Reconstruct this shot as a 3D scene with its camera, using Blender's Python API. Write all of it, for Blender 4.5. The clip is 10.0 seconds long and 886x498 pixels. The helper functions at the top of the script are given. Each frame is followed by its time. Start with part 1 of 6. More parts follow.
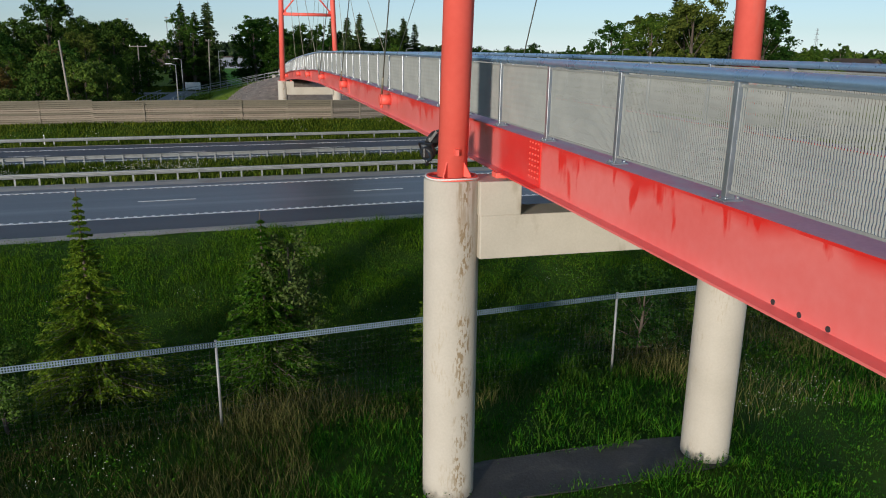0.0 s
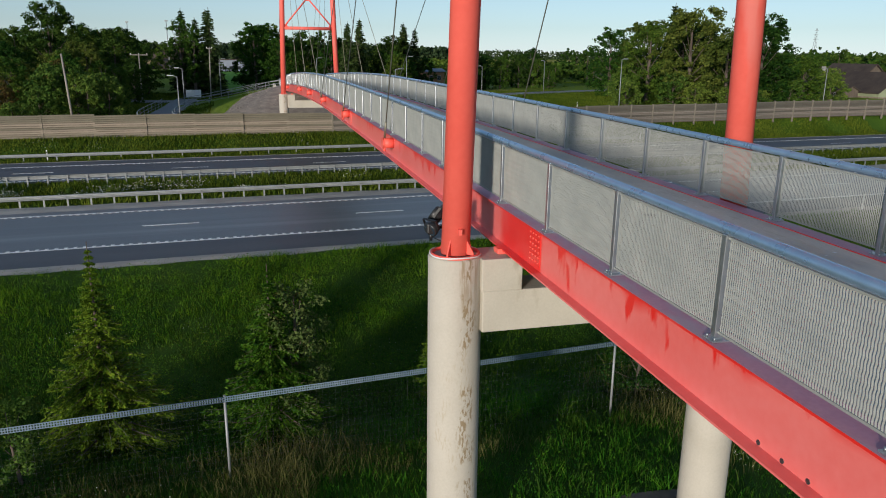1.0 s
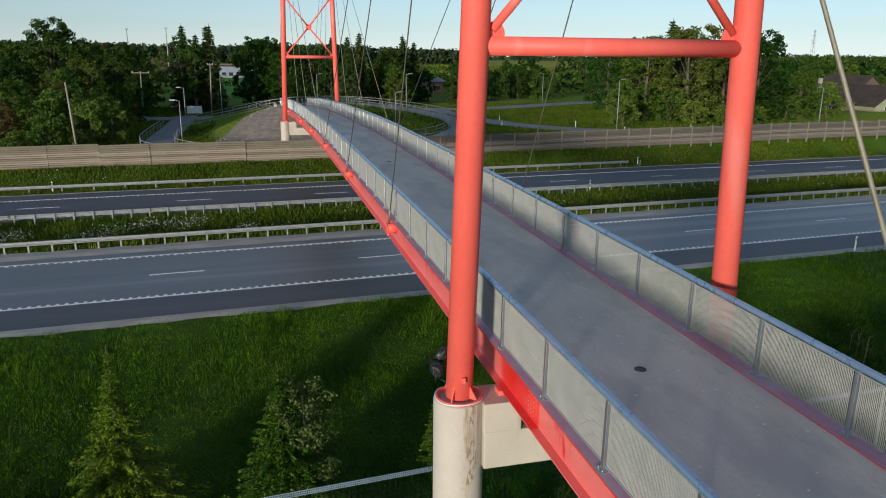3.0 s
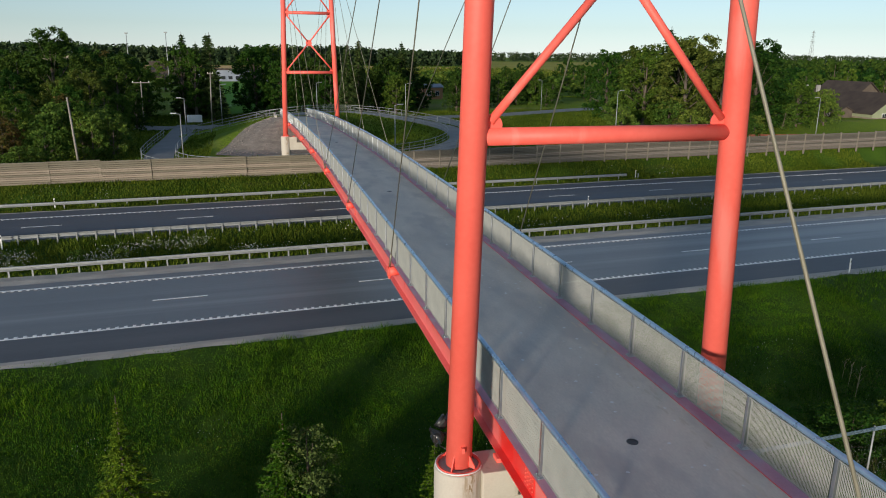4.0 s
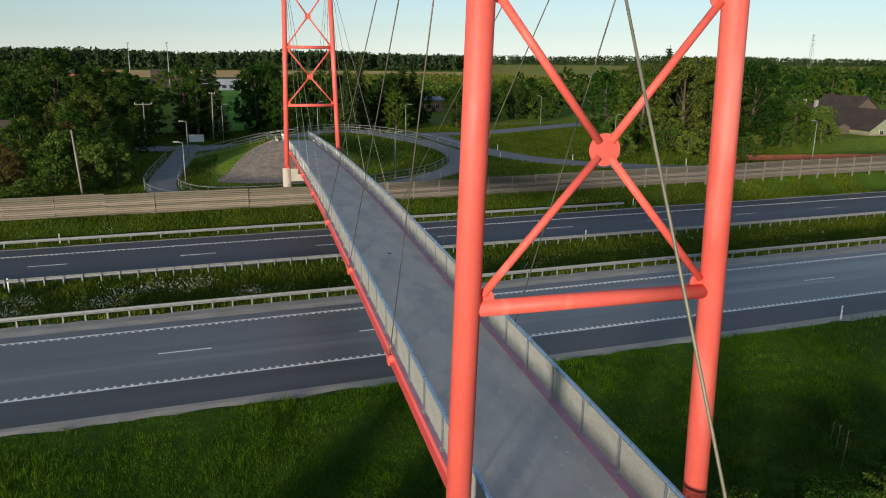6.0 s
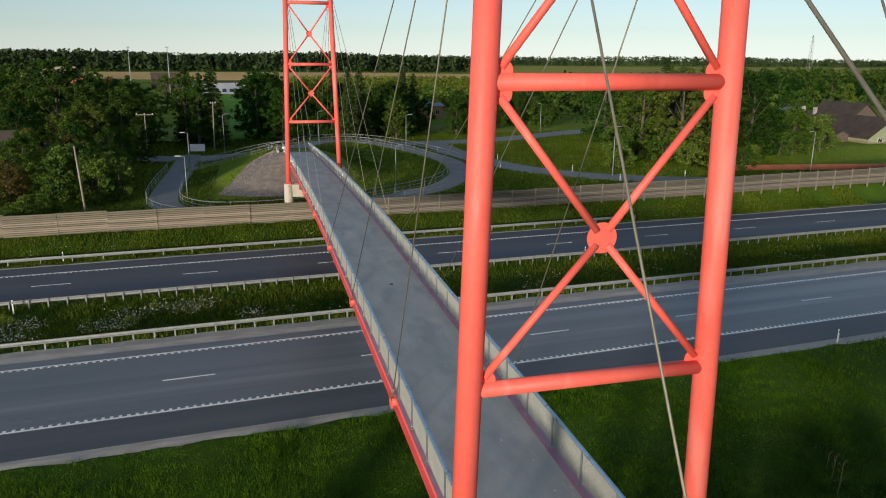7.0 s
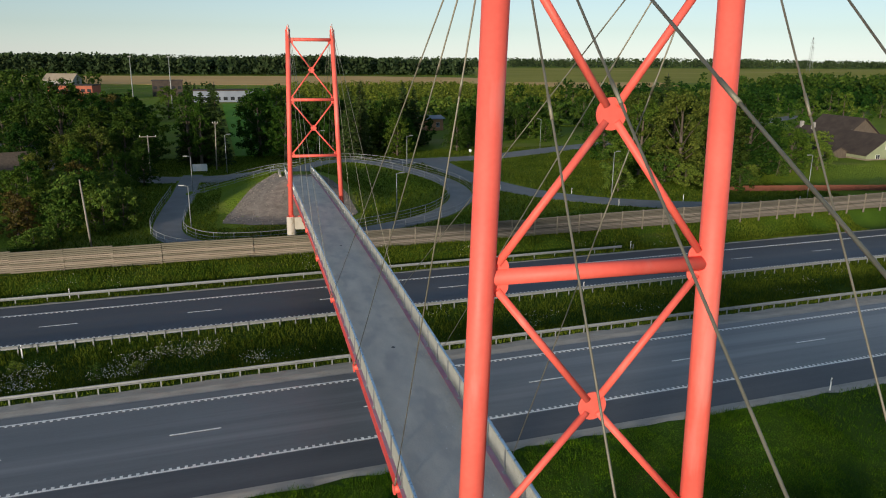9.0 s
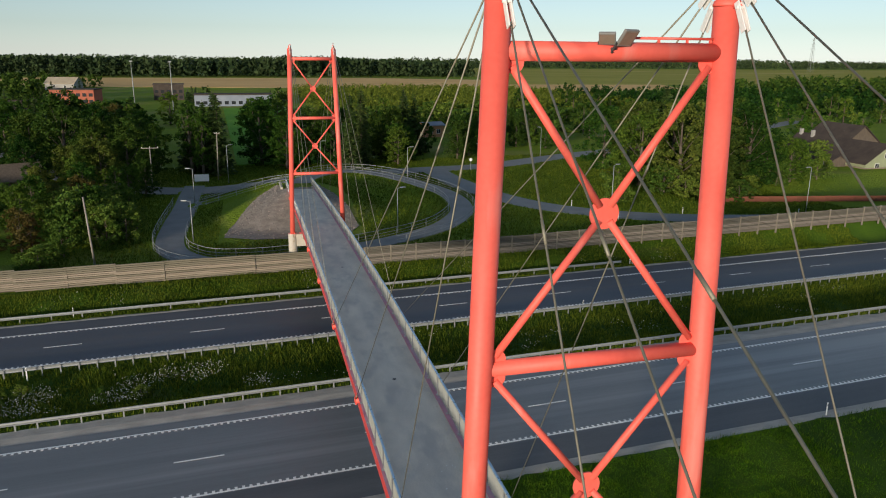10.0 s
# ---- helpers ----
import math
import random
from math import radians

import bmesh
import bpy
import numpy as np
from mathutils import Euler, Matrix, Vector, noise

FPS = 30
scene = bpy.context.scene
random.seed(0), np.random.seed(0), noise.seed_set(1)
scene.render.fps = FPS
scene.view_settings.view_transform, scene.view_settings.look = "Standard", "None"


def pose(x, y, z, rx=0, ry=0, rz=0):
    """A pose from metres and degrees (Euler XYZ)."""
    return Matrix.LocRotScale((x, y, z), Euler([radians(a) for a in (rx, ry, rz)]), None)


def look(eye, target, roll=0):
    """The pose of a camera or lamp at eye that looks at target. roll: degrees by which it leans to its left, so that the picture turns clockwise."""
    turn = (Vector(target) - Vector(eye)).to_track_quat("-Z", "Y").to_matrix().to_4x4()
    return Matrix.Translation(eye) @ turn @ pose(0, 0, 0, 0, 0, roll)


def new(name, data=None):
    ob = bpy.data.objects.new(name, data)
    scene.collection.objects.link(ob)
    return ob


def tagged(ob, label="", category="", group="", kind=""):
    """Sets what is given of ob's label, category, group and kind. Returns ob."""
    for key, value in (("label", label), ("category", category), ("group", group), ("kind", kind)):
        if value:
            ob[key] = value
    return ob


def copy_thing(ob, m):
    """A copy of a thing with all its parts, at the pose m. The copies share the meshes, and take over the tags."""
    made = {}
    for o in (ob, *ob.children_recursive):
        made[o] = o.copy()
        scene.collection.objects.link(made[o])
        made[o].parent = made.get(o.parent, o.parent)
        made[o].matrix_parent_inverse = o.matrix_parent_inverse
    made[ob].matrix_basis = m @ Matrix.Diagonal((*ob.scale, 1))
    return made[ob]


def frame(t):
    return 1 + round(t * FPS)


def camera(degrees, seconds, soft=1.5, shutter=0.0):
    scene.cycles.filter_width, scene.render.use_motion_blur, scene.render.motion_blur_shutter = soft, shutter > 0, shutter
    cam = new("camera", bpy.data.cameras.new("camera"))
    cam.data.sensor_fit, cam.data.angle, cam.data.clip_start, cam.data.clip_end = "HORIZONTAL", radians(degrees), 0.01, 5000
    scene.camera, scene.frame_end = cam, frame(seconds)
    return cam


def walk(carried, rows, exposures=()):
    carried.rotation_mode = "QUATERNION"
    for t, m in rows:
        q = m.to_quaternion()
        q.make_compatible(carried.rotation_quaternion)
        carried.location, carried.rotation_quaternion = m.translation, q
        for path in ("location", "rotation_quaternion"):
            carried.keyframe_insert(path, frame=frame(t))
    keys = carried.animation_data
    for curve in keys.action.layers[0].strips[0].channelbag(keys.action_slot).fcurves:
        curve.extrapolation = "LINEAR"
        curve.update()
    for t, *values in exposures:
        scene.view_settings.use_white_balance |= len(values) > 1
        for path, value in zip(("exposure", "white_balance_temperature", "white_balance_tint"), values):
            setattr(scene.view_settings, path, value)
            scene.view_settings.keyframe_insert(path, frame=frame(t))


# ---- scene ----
cam = camera(62.6, 10.0, soft=1.05)
PATH = [
    (0, (-6.106, -12.034, 7.947), (-5.618, -10.164, 7.432), 0.58),
    (0.5, (-6.154, -12.059, 8.652), (-5.665, -10.189, 8.137), 0.57),
    (1, (-6.211, -12.099, 9.346), (-5.722, -10.230, 8.830), 0.57),
    (1.5, (-6.272, -12.109, 10.033), (-5.781, -10.240, 9.517), 0.56),
    (2, (-6.309, -12.160, 10.755), (-5.818, -10.291, 10.239), 0.56),
    (2.5, (-6.335, -12.198, 11.494), (-5.844, -10.329, 10.977), 0.55),
    (4, (-6.458, -12.389, 13.778), (-5.964, -10.522, 13.262), 0.54),
    (4.5, (-6.456, -12.465, 14.608), (-5.962, -10.597, 14.092), 0.53),
    (5, (-6.403, -12.465, 15.347), (-5.910, -10.596, 14.833), 0.52),
    (5.5, (-6.397, -12.476, 16.169), (-5.904, -10.607, 15.657), 0.52),
    (7, (-6.526, -12.567, 18.739), (-6.032, -10.698, 18.227), 0.50),
    (7.5, (-6.532, -12.568, 19.638), (-6.040, -10.698, 19.125), 0.50),
    (8, (-6.561, -12.547, 20.502), (-6.067, -10.676, 19.991), 0.49),
    (8.5, (-6.593, -12.618, 21.424), (-6.101, -10.748, 20.912), 0.49),
    (9, (-6.596, -12.669, 22.391), (-6.103, -10.799, 21.879), 0.48),
    (9.5, (-6.622, -12.782, 23.351), (-6.130, -10.912, 22.840), 0.47),
    (10, (-6.614, -12.760, 24.331), (-6.123, -10.890, 23.819), 0.47),
]
EXPOSURES = [(0, -0.04, 6050, 8), (2.5, 0.02, 6100, 8), (4.5, 0.11, 6450, 8), (7, 0.12, 6650, 8), (10, 0.10, 6700, 8)]
walk(cam, [(t, look(eye, target, roll)) for t, eye, target, roll in PATH], EXPOSURES)

# ---- light ----
# the light travels towards (+0.62, +0.79)
SUN_EL = radians(6.5)
world = bpy.data.worlds.new("world")
scene.world = world
world.use_nodes = True
wn = world.node_tree
sky = wn.nodes.new("ShaderNodeTexSky")
sky.sky_type = "NISHITA"
sky.sun_disc = False
sky.sun_elevation = SUN_EL
sky.sun_rotation = math.atan2(-0.62, -0.79)
sky.air_density, sky.dust_density, sky.ozone_density = 1.0, 0.0, 2.0
pale = wn.nodes.new("ShaderNodeHueSaturation")
pale.inputs["Saturation"].default_value = 0.46
wn.links.new(sky.outputs[0], pale.inputs["Color"])
cool = wn.nodes.new("ShaderNodeMix")
cool.data_type, cool.blend_type = "RGBA", "MULTIPLY"
cool.inputs[0].default_value = 1.0
cool.inputs[7].default_value = (0.77, 0.94, 1.16, 1)
wn.links.new(pale.outputs[0], cool.inputs[6])
wn.links.new(cool.outputs[2], wn.nodes["Background"].inputs[0])
wn.nodes["Background"].inputs[1].default_value = 0.148
sun_data = bpy.data.lights.new("sun", "SUN")
sun_data.energy, sun_data.angle, sun_data.color = 4.2, radians(4.5), (1.0, 0.87, 0.73)
sun = new("sun", sun_data)
to_sun = Vector((-0.62 * math.cos(SUN_EL), -0.79 * math.cos(SUN_EL), math.sin(SUN_EL)))
sun.matrix_world = look(to_sun * 300, (0, 0, 0))


# ---- materials ----
def mat(name, c1, c2, rough=0.6, metal=0.0, scale=2.0, fine=40.0, bump=0.15, stretch=(1, 1, 1), stain=None, stain_scale=(1, 1, 1),
        stain_cut=0.6, island=0.0, rand=0.0, coords="Object", sub=0.0, spec=0.5, rough_var=0.12, relief=0.02):
    """A surface with two scales of colour variation, fine relief, and, if wanted, stains of a colour of their own."""
    m = bpy.data.materials.new(name)
    m.use_nodes = True
    n, l = m.node_tree.nodes, m.node_tree.links
    b = n["Principled BSDF"]
    tc = n.new("ShaderNodeTexCoord")
    mp = n.new("ShaderNodeMapping")
    mp.inputs["Scale"].default_value = stretch
    l.new(tc.outputs[coords], mp.inputs[0])
    big = n.new("ShaderNodeTexNoise")
    big.inputs["Scale"].default_value, big.inputs["Detail"].default_value = scale, 5
    l.new(mp.outputs[0], big.inputs["Vector"])
    small = n.new("ShaderNodeTexNoise")
    small.inputs["Scale"].default_value, small.inputs["Detail"].default_value = fine, 3
    l.new(mp.outputs[0], small.inputs["Vector"])
    add = n.new("ShaderNodeMath")
    add.operation = "MULTIPLY_ADD"
    l.new(small.outputs["Fac"], add.inputs[0])
    add.inputs[1].default_value = 0.45
    l.new(big.outputs["Fac"], add.inputs[2])
    rng = n.new("ShaderNodeMapRange")
    rng.inputs[1].default_value, rng.inputs[2].default_value = 0.45, 1.0
    l.new(add.outputs[0], rng.inputs[0])
    fac = rng.outputs[0]
    mix = n.new("ShaderNodeMix")
    mix.data_type = "RGBA"
    mix.inputs[6].default_value, mix.inputs[7].default_value = (*c1, 1), (*c2, 1)
    l.new(fac, mix.inputs[0])
    col = mix.outputs[2]
    if stain:
        mp2 = n.new("ShaderNodeMapping")
        mp2.inputs["Scale"].default_value = stain_scale
        l.new(tc.outputs[coords], mp2.inputs[0])
        sn = n.new("ShaderNodeTexNoise")
        sn.inputs["Scale"].default_value, sn.inputs["Detail"].default_value = 1.0, 6
        l.new(mp2.outputs[0], sn.inputs["Vector"])
        sr = n.new("ShaderNodeMapRange")
        sr.inputs[1].default_value, sr.inputs[2].default_value, sr.inputs[4].default_value = stain_cut, stain_cut + 0.14, 0.8
        l.new(sn.outputs["Fac"], sr.inputs[0])
        mx = n.new("ShaderNodeMix")
        mx.data_type = "RGBA"
        mx.inputs[7].default_value = (*stain, 1)
        l.new(sr.outputs[0], mx.inputs[0])
        l.new(col, mx.inputs[6])
        col = mx.outputs[2]
    if island or rand:
        hsv = n.new("ShaderNodeHueSaturation")
        l.new(col, hsv.inputs["Color"])
        if island:
            src = n.new("ShaderNodeNewGeometry").outputs["Random Per Island"]
        else:
            src = n.new("ShaderNodeObjectInfo").outputs["Random"]
        amount = island or rand
        mr = n.new("ShaderNodeMapRange")
        mr.inputs[3].default_value, mr.inputs[4].default_value = 1 - amount, 1 + amount
        l.new(src, mr.inputs[0])
        l.new(mr.outputs[0], hsv.inputs["Value"])
        mr2 = n.new("ShaderNodeMapRange")
        mr2.inputs[3].default_value, mr2.inputs[4].default_value = 0.5 + 0.05 * amount, 0.5 - 0.05 * amount
        l.new(src, mr2.inputs[0])
        l.new(mr2.outputs[0], hsv.inputs["Hue"])
        col = hsv.outputs[0]
    l.new(col, b.inputs["Base Color"])
    rr = n.new("ShaderNodeMapRange")
    rr.inputs[3].default_value, rr.inputs[4].default_value = max(0.03, rough - rough_var), min(1, rough + rough_var)
    l.new(big.outputs["Fac"], rr.inputs[0])
    l.new(rr.outputs[0], b.inputs["Roughness"])
    b.inputs["Metallic"].default_value = metal
    b.inputs["Specular IOR Level"].default_value = spec
    if sub:
        b.inputs["Subsurface Weight"].default_value = sub
    if bump:
        bp = n.new("ShaderNodeBump")
        bp.inputs["Strength"].default_value, bp.inputs["Distance"].default_value = bump, relief
        l.new(small.outputs["Fac"], bp.inputs["Height"])
        l.new(bp.outputs[0], b.inputs["Normal"])
    return m


def leafy(name, c1, c2, island=0.38, scale=0.6, translucent=0.3, varied=True):
    """Foliage: matt leaves, each of its own shade, that let some light through."""
    m = mat(name, c1, c2, rough=0.6, scale=scale, fine=6, bump=0, island=island, spec=0.06)
    n, l = m.node_tree.nodes, m.node_tree.links
    b, out = n["Principled BSDF"], n["Material Output"]
    tr = n.new("ShaderNodeBsdfTranslucent")
    src = b.inputs["Base Color"].links[0].from_socket
    each = n.new("ShaderNodeHueSaturation")
    info = n.new("ShaderNodeObjectInfo")
    for socket, lo, hi in (("Value", 0.72, 1.35), ("Hue", 0.525, 0.475)):
        mr = n.new("ShaderNodeMapRange")
        mr.inputs[3].default_value, mr.inputs[4].default_value = lo, hi
        l.new(info.outputs["Random"], mr.inputs[0])
        l.new(mr.outputs[0], each.inputs[socket])
    if not varied:
        each.inputs["Fac"].default_value = 0.0
    l.new(src, each.inputs["Color"])
    src = each.outputs[0]
    l.new(src, b.inputs["Base Color"])
    l.new(src, tr.inputs["Color"])
    ms = n.new("ShaderNodeMixShader")
    ms.inputs[0].default_value = translucent
    l.new(b.outputs[0], ms.inputs[1])
    l.new(tr.outputs[0], ms.inputs[2])
    l.new(ms.outputs[0], out.inputs["Surface"])
    return m


RED = mat("red_paint", (0.80, 0.112, 0.080), (0.88, 0.152, 0.112), rough=0.58, scale=0.7, fine=9, bump=0.03, stain=(0.78, 0.22, 0.18),
          stain_scale=(2.2, 1.2, 0.35), stain_cut=0.58)
RED_GIRDER = mat("red_paint_rain_marked", (0.77, 0.128, 0.112), (0.83, 0.205, 0.185), rough=0.34, scale=0.6, fine=9, bump=0.03)
# Dusty girder top; the sky's mauve reflection is put into the base colour.
FLANGE = mat("dusty_flange_sky_tint", (0.44, 0.18, 0.26), (0.58, 0.29, 0.37), rough=0.55, scale=1.4, fine=22, bump=0.06, stain=(0.44, 0.33, 0.39),
             stain_scale=(3, 0.9, 1), stain_cut=0.50)
CONCRETE = mat("cream_concrete", (0.44, 0.40, 0.325), (0.54, 0.495, 0.41), rough=0.8, scale=1.2, fine=30, bump=0.12, stain=(0.34, 0.29, 0.21),
               stain_scale=(3.0, 3.0, 1.2), stain_cut=0.62)
DECK = mat("deck_concrete", (0.51, 0.468, 0.415), (0.77, 0.70, 0.60), rough=0.7, scale=0.8, fine=25, bump=0.15, stretch=(1.2, 0.45, 1),
           stain=(0.485, 0.450, 0.415), stain_scale=(0.9, 0.38, 1), stain_cut=0.52)
GALV = mat("galvanised_steel", (0.40, 0.42, 0.44), (0.52, 0.54, 0.56), rough=0.36, metal=0.85, scale=5, fine=60, bump=0.04)
MESH = mat("expanded_metal", (0.26, 0.27, 0.25), (0.34, 0.345, 0.315), rough=0.6, metal=0.15, scale=3, fine=50, bump=0.05)
GALV_MATT = mat("weathered_galvanised_steel", (0.25, 0.265, 0.26), (0.355, 0.365, 0.36), rough=0.55, metal=0.35, scale=3, fine=40, bump=0.05)
CABLE = mat("steel_cable", (0.20, 0.185, 0.135), (0.31, 0.285, 0.215), rough=0.5, metal=0.4, scale=3, fine=150, bump=0.3)
DARK_STEEL = mat("dark_steel", (0.05, 0.05, 0.05), (0.10, 0.10, 0.10), rough=0.5, metal=0.5, scale=3, fine=40)
BLACK = mat("black_plastic", (0.012, 0.012, 0.013), (0.03, 0.03, 0.03), rough=0.38, scale=4, fine=60, bump=0.05)
GREY_PAINT = mat("grey_lamp_housing", (0.22, 0.215, 0.20), (0.32, 0.31, 0.29), rough=0.5, metal=0.3, scale=4, fine=40)
LAMP_FACE = mat("lamp_face", (0.20, 0.16, 0.12), (0.28, 0.23, 0.18), rough=0.25, scale=4, fine=40, bump=0.02)
# Galvanised handrail with the blue of the reflected sky painted into its colour.
HANDRAIL = mat("zinc_sky_tint", (0.24, 0.38, 0.55), (0.34, 0.49, 0.66), rough=0.30, metal=0.6, scale=4, fine=60, bump=0.03)
WHITE = mat("white_paint", (0.70, 0.70, 0.67), (0.82, 0.82, 0.80), rough=0.5, scale=3, fine=30, bump=0.05, stain=(0.45, 0.42, 0.36), stain_scale=(2, 2, 2),
            stain_cut=0.66)
ROAD_WHITE = mat("road_paint", (0.76, 0.76, 0.74), (0.92, 0.92, 0.90), rough=0.6, scale=2, fine=25, bump=0.1)
ASPHALT = mat("asphalt", (0.118, 0.124, 0.132), (0.200, 0.208, 0.214), rough=0.44, scale=0.9, fine=30, bump=0.25, stretch=(0.035, 0.9, 1),
              stain=(0.265, 0.268, 0.275), stain_scale=(0.012, 0.42, 1), stain_cut=0.5)
ASPHALT_OLD = mat("bluish_asphalt", (0.056, 0.064, 0.082), (0.090, 0.100, 0.122), rough=0.52, scale=0.9, fine=30, bump=0.25, stretch=(0.035, 0.9, 1),
                  stain=(0.09, 0.09, 0.095), stain_scale=(0.012, 0.4, 1), stain_cut=0.55)
SHOULDER = mat("shoulder_asphalt", (0.070, 0.073, 0.080), (0.125, 0.128, 0.135), rough=0.6, scale=0.7, fine=30, bump=0.25, stretch=(0.06, 0.9, 1))
PATH_ASPHALT = mat("path_asphalt", (0.175, 0.175, 0.175), (0.265, 0.265, 0.26), rough=0.75, scale=0.5, fine=20, bump=0.2)
# Pad between the columns: dark grey with paler blotches.
PAD = mat("dark_pad_concrete", (0.050, 0.046, 0.042), (0.115, 0.105, 0.095), rough=0.75, scale=1.3, fine=18, bump=0.3, stain=(0.16, 0.14, 0.115), stain_scale=(1.5, 2.5, 1), stain_cut=0.56)
GRAVEL = mat("gravel_verge", (0.32, 0.295, 0.26), (0.52, 0.48, 0.42), rough=0.9, scale=1.5, fine=25, bump=0.6, stretch=(0.4, 1, 1))
STONES = mat("stone_slope", (0.165, 0.142, 0.118), (0.34, 0.295, 0.25), rough=0.9, scale=1.2, fine=7, bump=0.9)
ROCK = mat("loose_rock", (0.18, 0.152, 0.125), (0.37, 0.315, 0.265), rough=0.9, scale=2, fine=12, bump=0.4, island=0.35)
TURF = mat("turf", (0.024, 0.062, 0.004), (0.066, 0.122, 0.010), rough=0.9, scale=0.22, fine=5, bump=0.6, stain=(0.085, 0.085, 0.026),
           stain_scale=(0.10, 0.16, 1), stain_cut=0.60, spec=0.15)
LAWN = mat("meadow", (0.110, 0.185, 0.012), (0.210, 0.285, 0.028), rough=0.9, scale=0.06, fine=2.5, bump=1.0, relief=0.5, stain=(0.22, 0.22, 0.06),
           stain_scale=(0.03, 0.05, 1), stain_cut=0.52, spec=0.1)
MOWN = mat("mown_lawn", (0.100, 0.260, 0.022), (0.145, 0.320, 0.034), rough=0.9, scale=0.1, fine=3, bump=0.8, relief=0.3, spec=0.1)
FIELD_TAN = mat("stubble_field", (0.66, 0.40, 0.16), (0.80, 0.52, 0.22), rough=0.95, scale=0.02, fine=0.6, bump=0.3, relief=0.2, spec=0.05)
FIELD_GREEN = mat("green_field", (0.27, 0.275, 0.040), (0.42, 0.36, 0.075), rough=0.95, scale=0.010, fine=0.5, bump=0.4, relief=0.3, spec=0.05, stain=(0.55, 0.40, 0.15),
                  stain_scale=(0.004, 0.012, 1), stain_cut=0.56)
BLADE = leafy("grass_blades", (0.038, 0.108, 0.004), (0.112, 0.220, 0.010), island=0.5, scale=0.4, varied=False)
BLADE_OLIVE = leafy("olive_grass_blades", (0.050, 0.092, 0.006), (0.130, 0.170, 0.018), island=0.45, scale=0.2, varied=False)
BLADE_LEAF = leafy("weed_leaves", (0.042, 0.122, 0.004), (0.115, 0.225, 0.012), island=0.45, scale=0.5, varied=False)
BLADE_LUSH = leafy("lush_clover_blades", (0.028, 0.120, 0.006), (0.076, 0.225, 0.013), island=0.45, scale=0.8, varied=False)
# Darker green than the bank's grass, for the ditch and herb clumps.
BLADE_DARK = leafy("darker_green_blades", (0.027, 0.078, 0.005), (0.066, 0.138, 0.013), island=0.45, scale=0.25, varied=False)
STRAW = leafy("dry_grass", (0.092, 0.104, 0.026), (0.185, 0.178, 0.058), island=0.4, scale=0.4, varied=False)
FLOWER = mat("white_flowers", (0.52, 0.53, 0.40), (0.68, 0.68, 0.55), rough=0.8, scale=3, fine=10, bump=0)
LEAF_DARK = leafy("dark_leaves", (0.016, 0.047, 0.007), (0.046, 0.092, 0.014), scale=0.35)
LEAF_MID = leafy("green_leaves", (0.027, 0.072, 0.009), (0.072, 0.130, 0.017), scale=0.35)
LEAF_LIGHT = leafy("light_leaves", (0.062, 0.120, 0.016), (0.125, 0.185, 0.032))
LEAF_OLIVE = leafy("olive_leaves", (0.056, 0.086, 0.013), (0.118, 0.148, 0.028), scale=0.35)
LEAF_BROWN = leafy("browning_leaves", (0.085, 0.070, 0.020), (0.150, 0.110, 0.030))
NEEDLE = leafy("spruce_needles", (0.026, 0.055, 0.016), (0.062, 0.098, 0.025), translucent=0.1)
NEEDLE_YOUNG = leafy("young_spruce_needles", (0.044, 0.108, 0.006), (0.122, 0.200, 0.016), translucent=0.15, scale=1.5)
WILLOW = leafy("willow_leaves", (0.045, 0.082, 0.016), (0.105, 0.140, 0.042), translucent=0.2, scale=1.5)
FOREST = leafy("far_forest_leaves", (0.020, 0.040, 0.017), (0.048, 0.072, 0.027), translucent=0.1, scale=0.02)
SCRUB = leafy("yellow_green_scrub", (0.058, 0.092, 0.011), (0.140, 0.180, 0.026), scale=0.03)
STALK = mat("dry_stalk", (0.22, 0.18, 0.10), (0.34, 0.28, 0.17), rough=0.85, scale=3, fine=30, bump=0.1)
WIRE = mat("dull_wire", (0.10, 0.105, 0.10), (0.17, 0.175, 0.17), rough=0.6, metal=0.3, scale=3, fine=60, bump=0)
BLUE_ZINC = mat("bluish_zinc_strip", (0.105, 0.160, 0.205), (0.175, 0.235, 0.285), rough=0.55, metal=0.2, scale=4, fine=60, bump=0.03)
TIN = mat("blue_grey_sheet", (0.17, 0.20, 0.25), (0.25, 0.28, 0.33), rough=0.6, scale=0.3, fine=5, bump=0.05)
TAN_ROOF = mat("tan_sheet_roof", (0.36, 0.29, 0.20), (0.46, 0.38, 0.27), rough=0.8, scale=0.4, fine=6, bump=0.1)
MUD = mat("dried_mud", (0.56, 0.50, 0.41), (0.70, 0.64, 0.54), rough=0.9, scale=3, fine=40, bump=0.1)
BARK = mat("bark", (0.075, 0.058, 0.042), (0.14, 0.11, 0.085), rough=0.9, scale=3, fine=25, bump=0.6, stretch=(1, 1, 0.3))
WOOD_WALL = mat("weathered_boards", (0.142, 0.120, 0.085), (0.262, 0.225, 0.164), rough=0.85, scale=0.8, fine=14, bump=0.3, stretch=(0.25, 1, 2.5), island=0.36)
WOOD_WALL_GREY = mat("grey_weathered_boards", (0.095, 0.085, 0.068), (0.185, 0.165, 0.132), rough=0.88, scale=0.8, fine=14, bump=0.3, stretch=(0.25, 1, 2.5), island=0.48)
WOOD_POST = mat("weathered_post", (0.15, 0.13, 0.098), (0.23, 0.20, 0.155), rough=0.85, scale=2, fine=20, bump=0.2)
POLE = mat("grey_timber_pole", (0.20, 0.18, 0.15), (0.32, 0.29, 0.25), rough=0.85, scale=2, fine=30, stretch=(1, 1, 0.2))
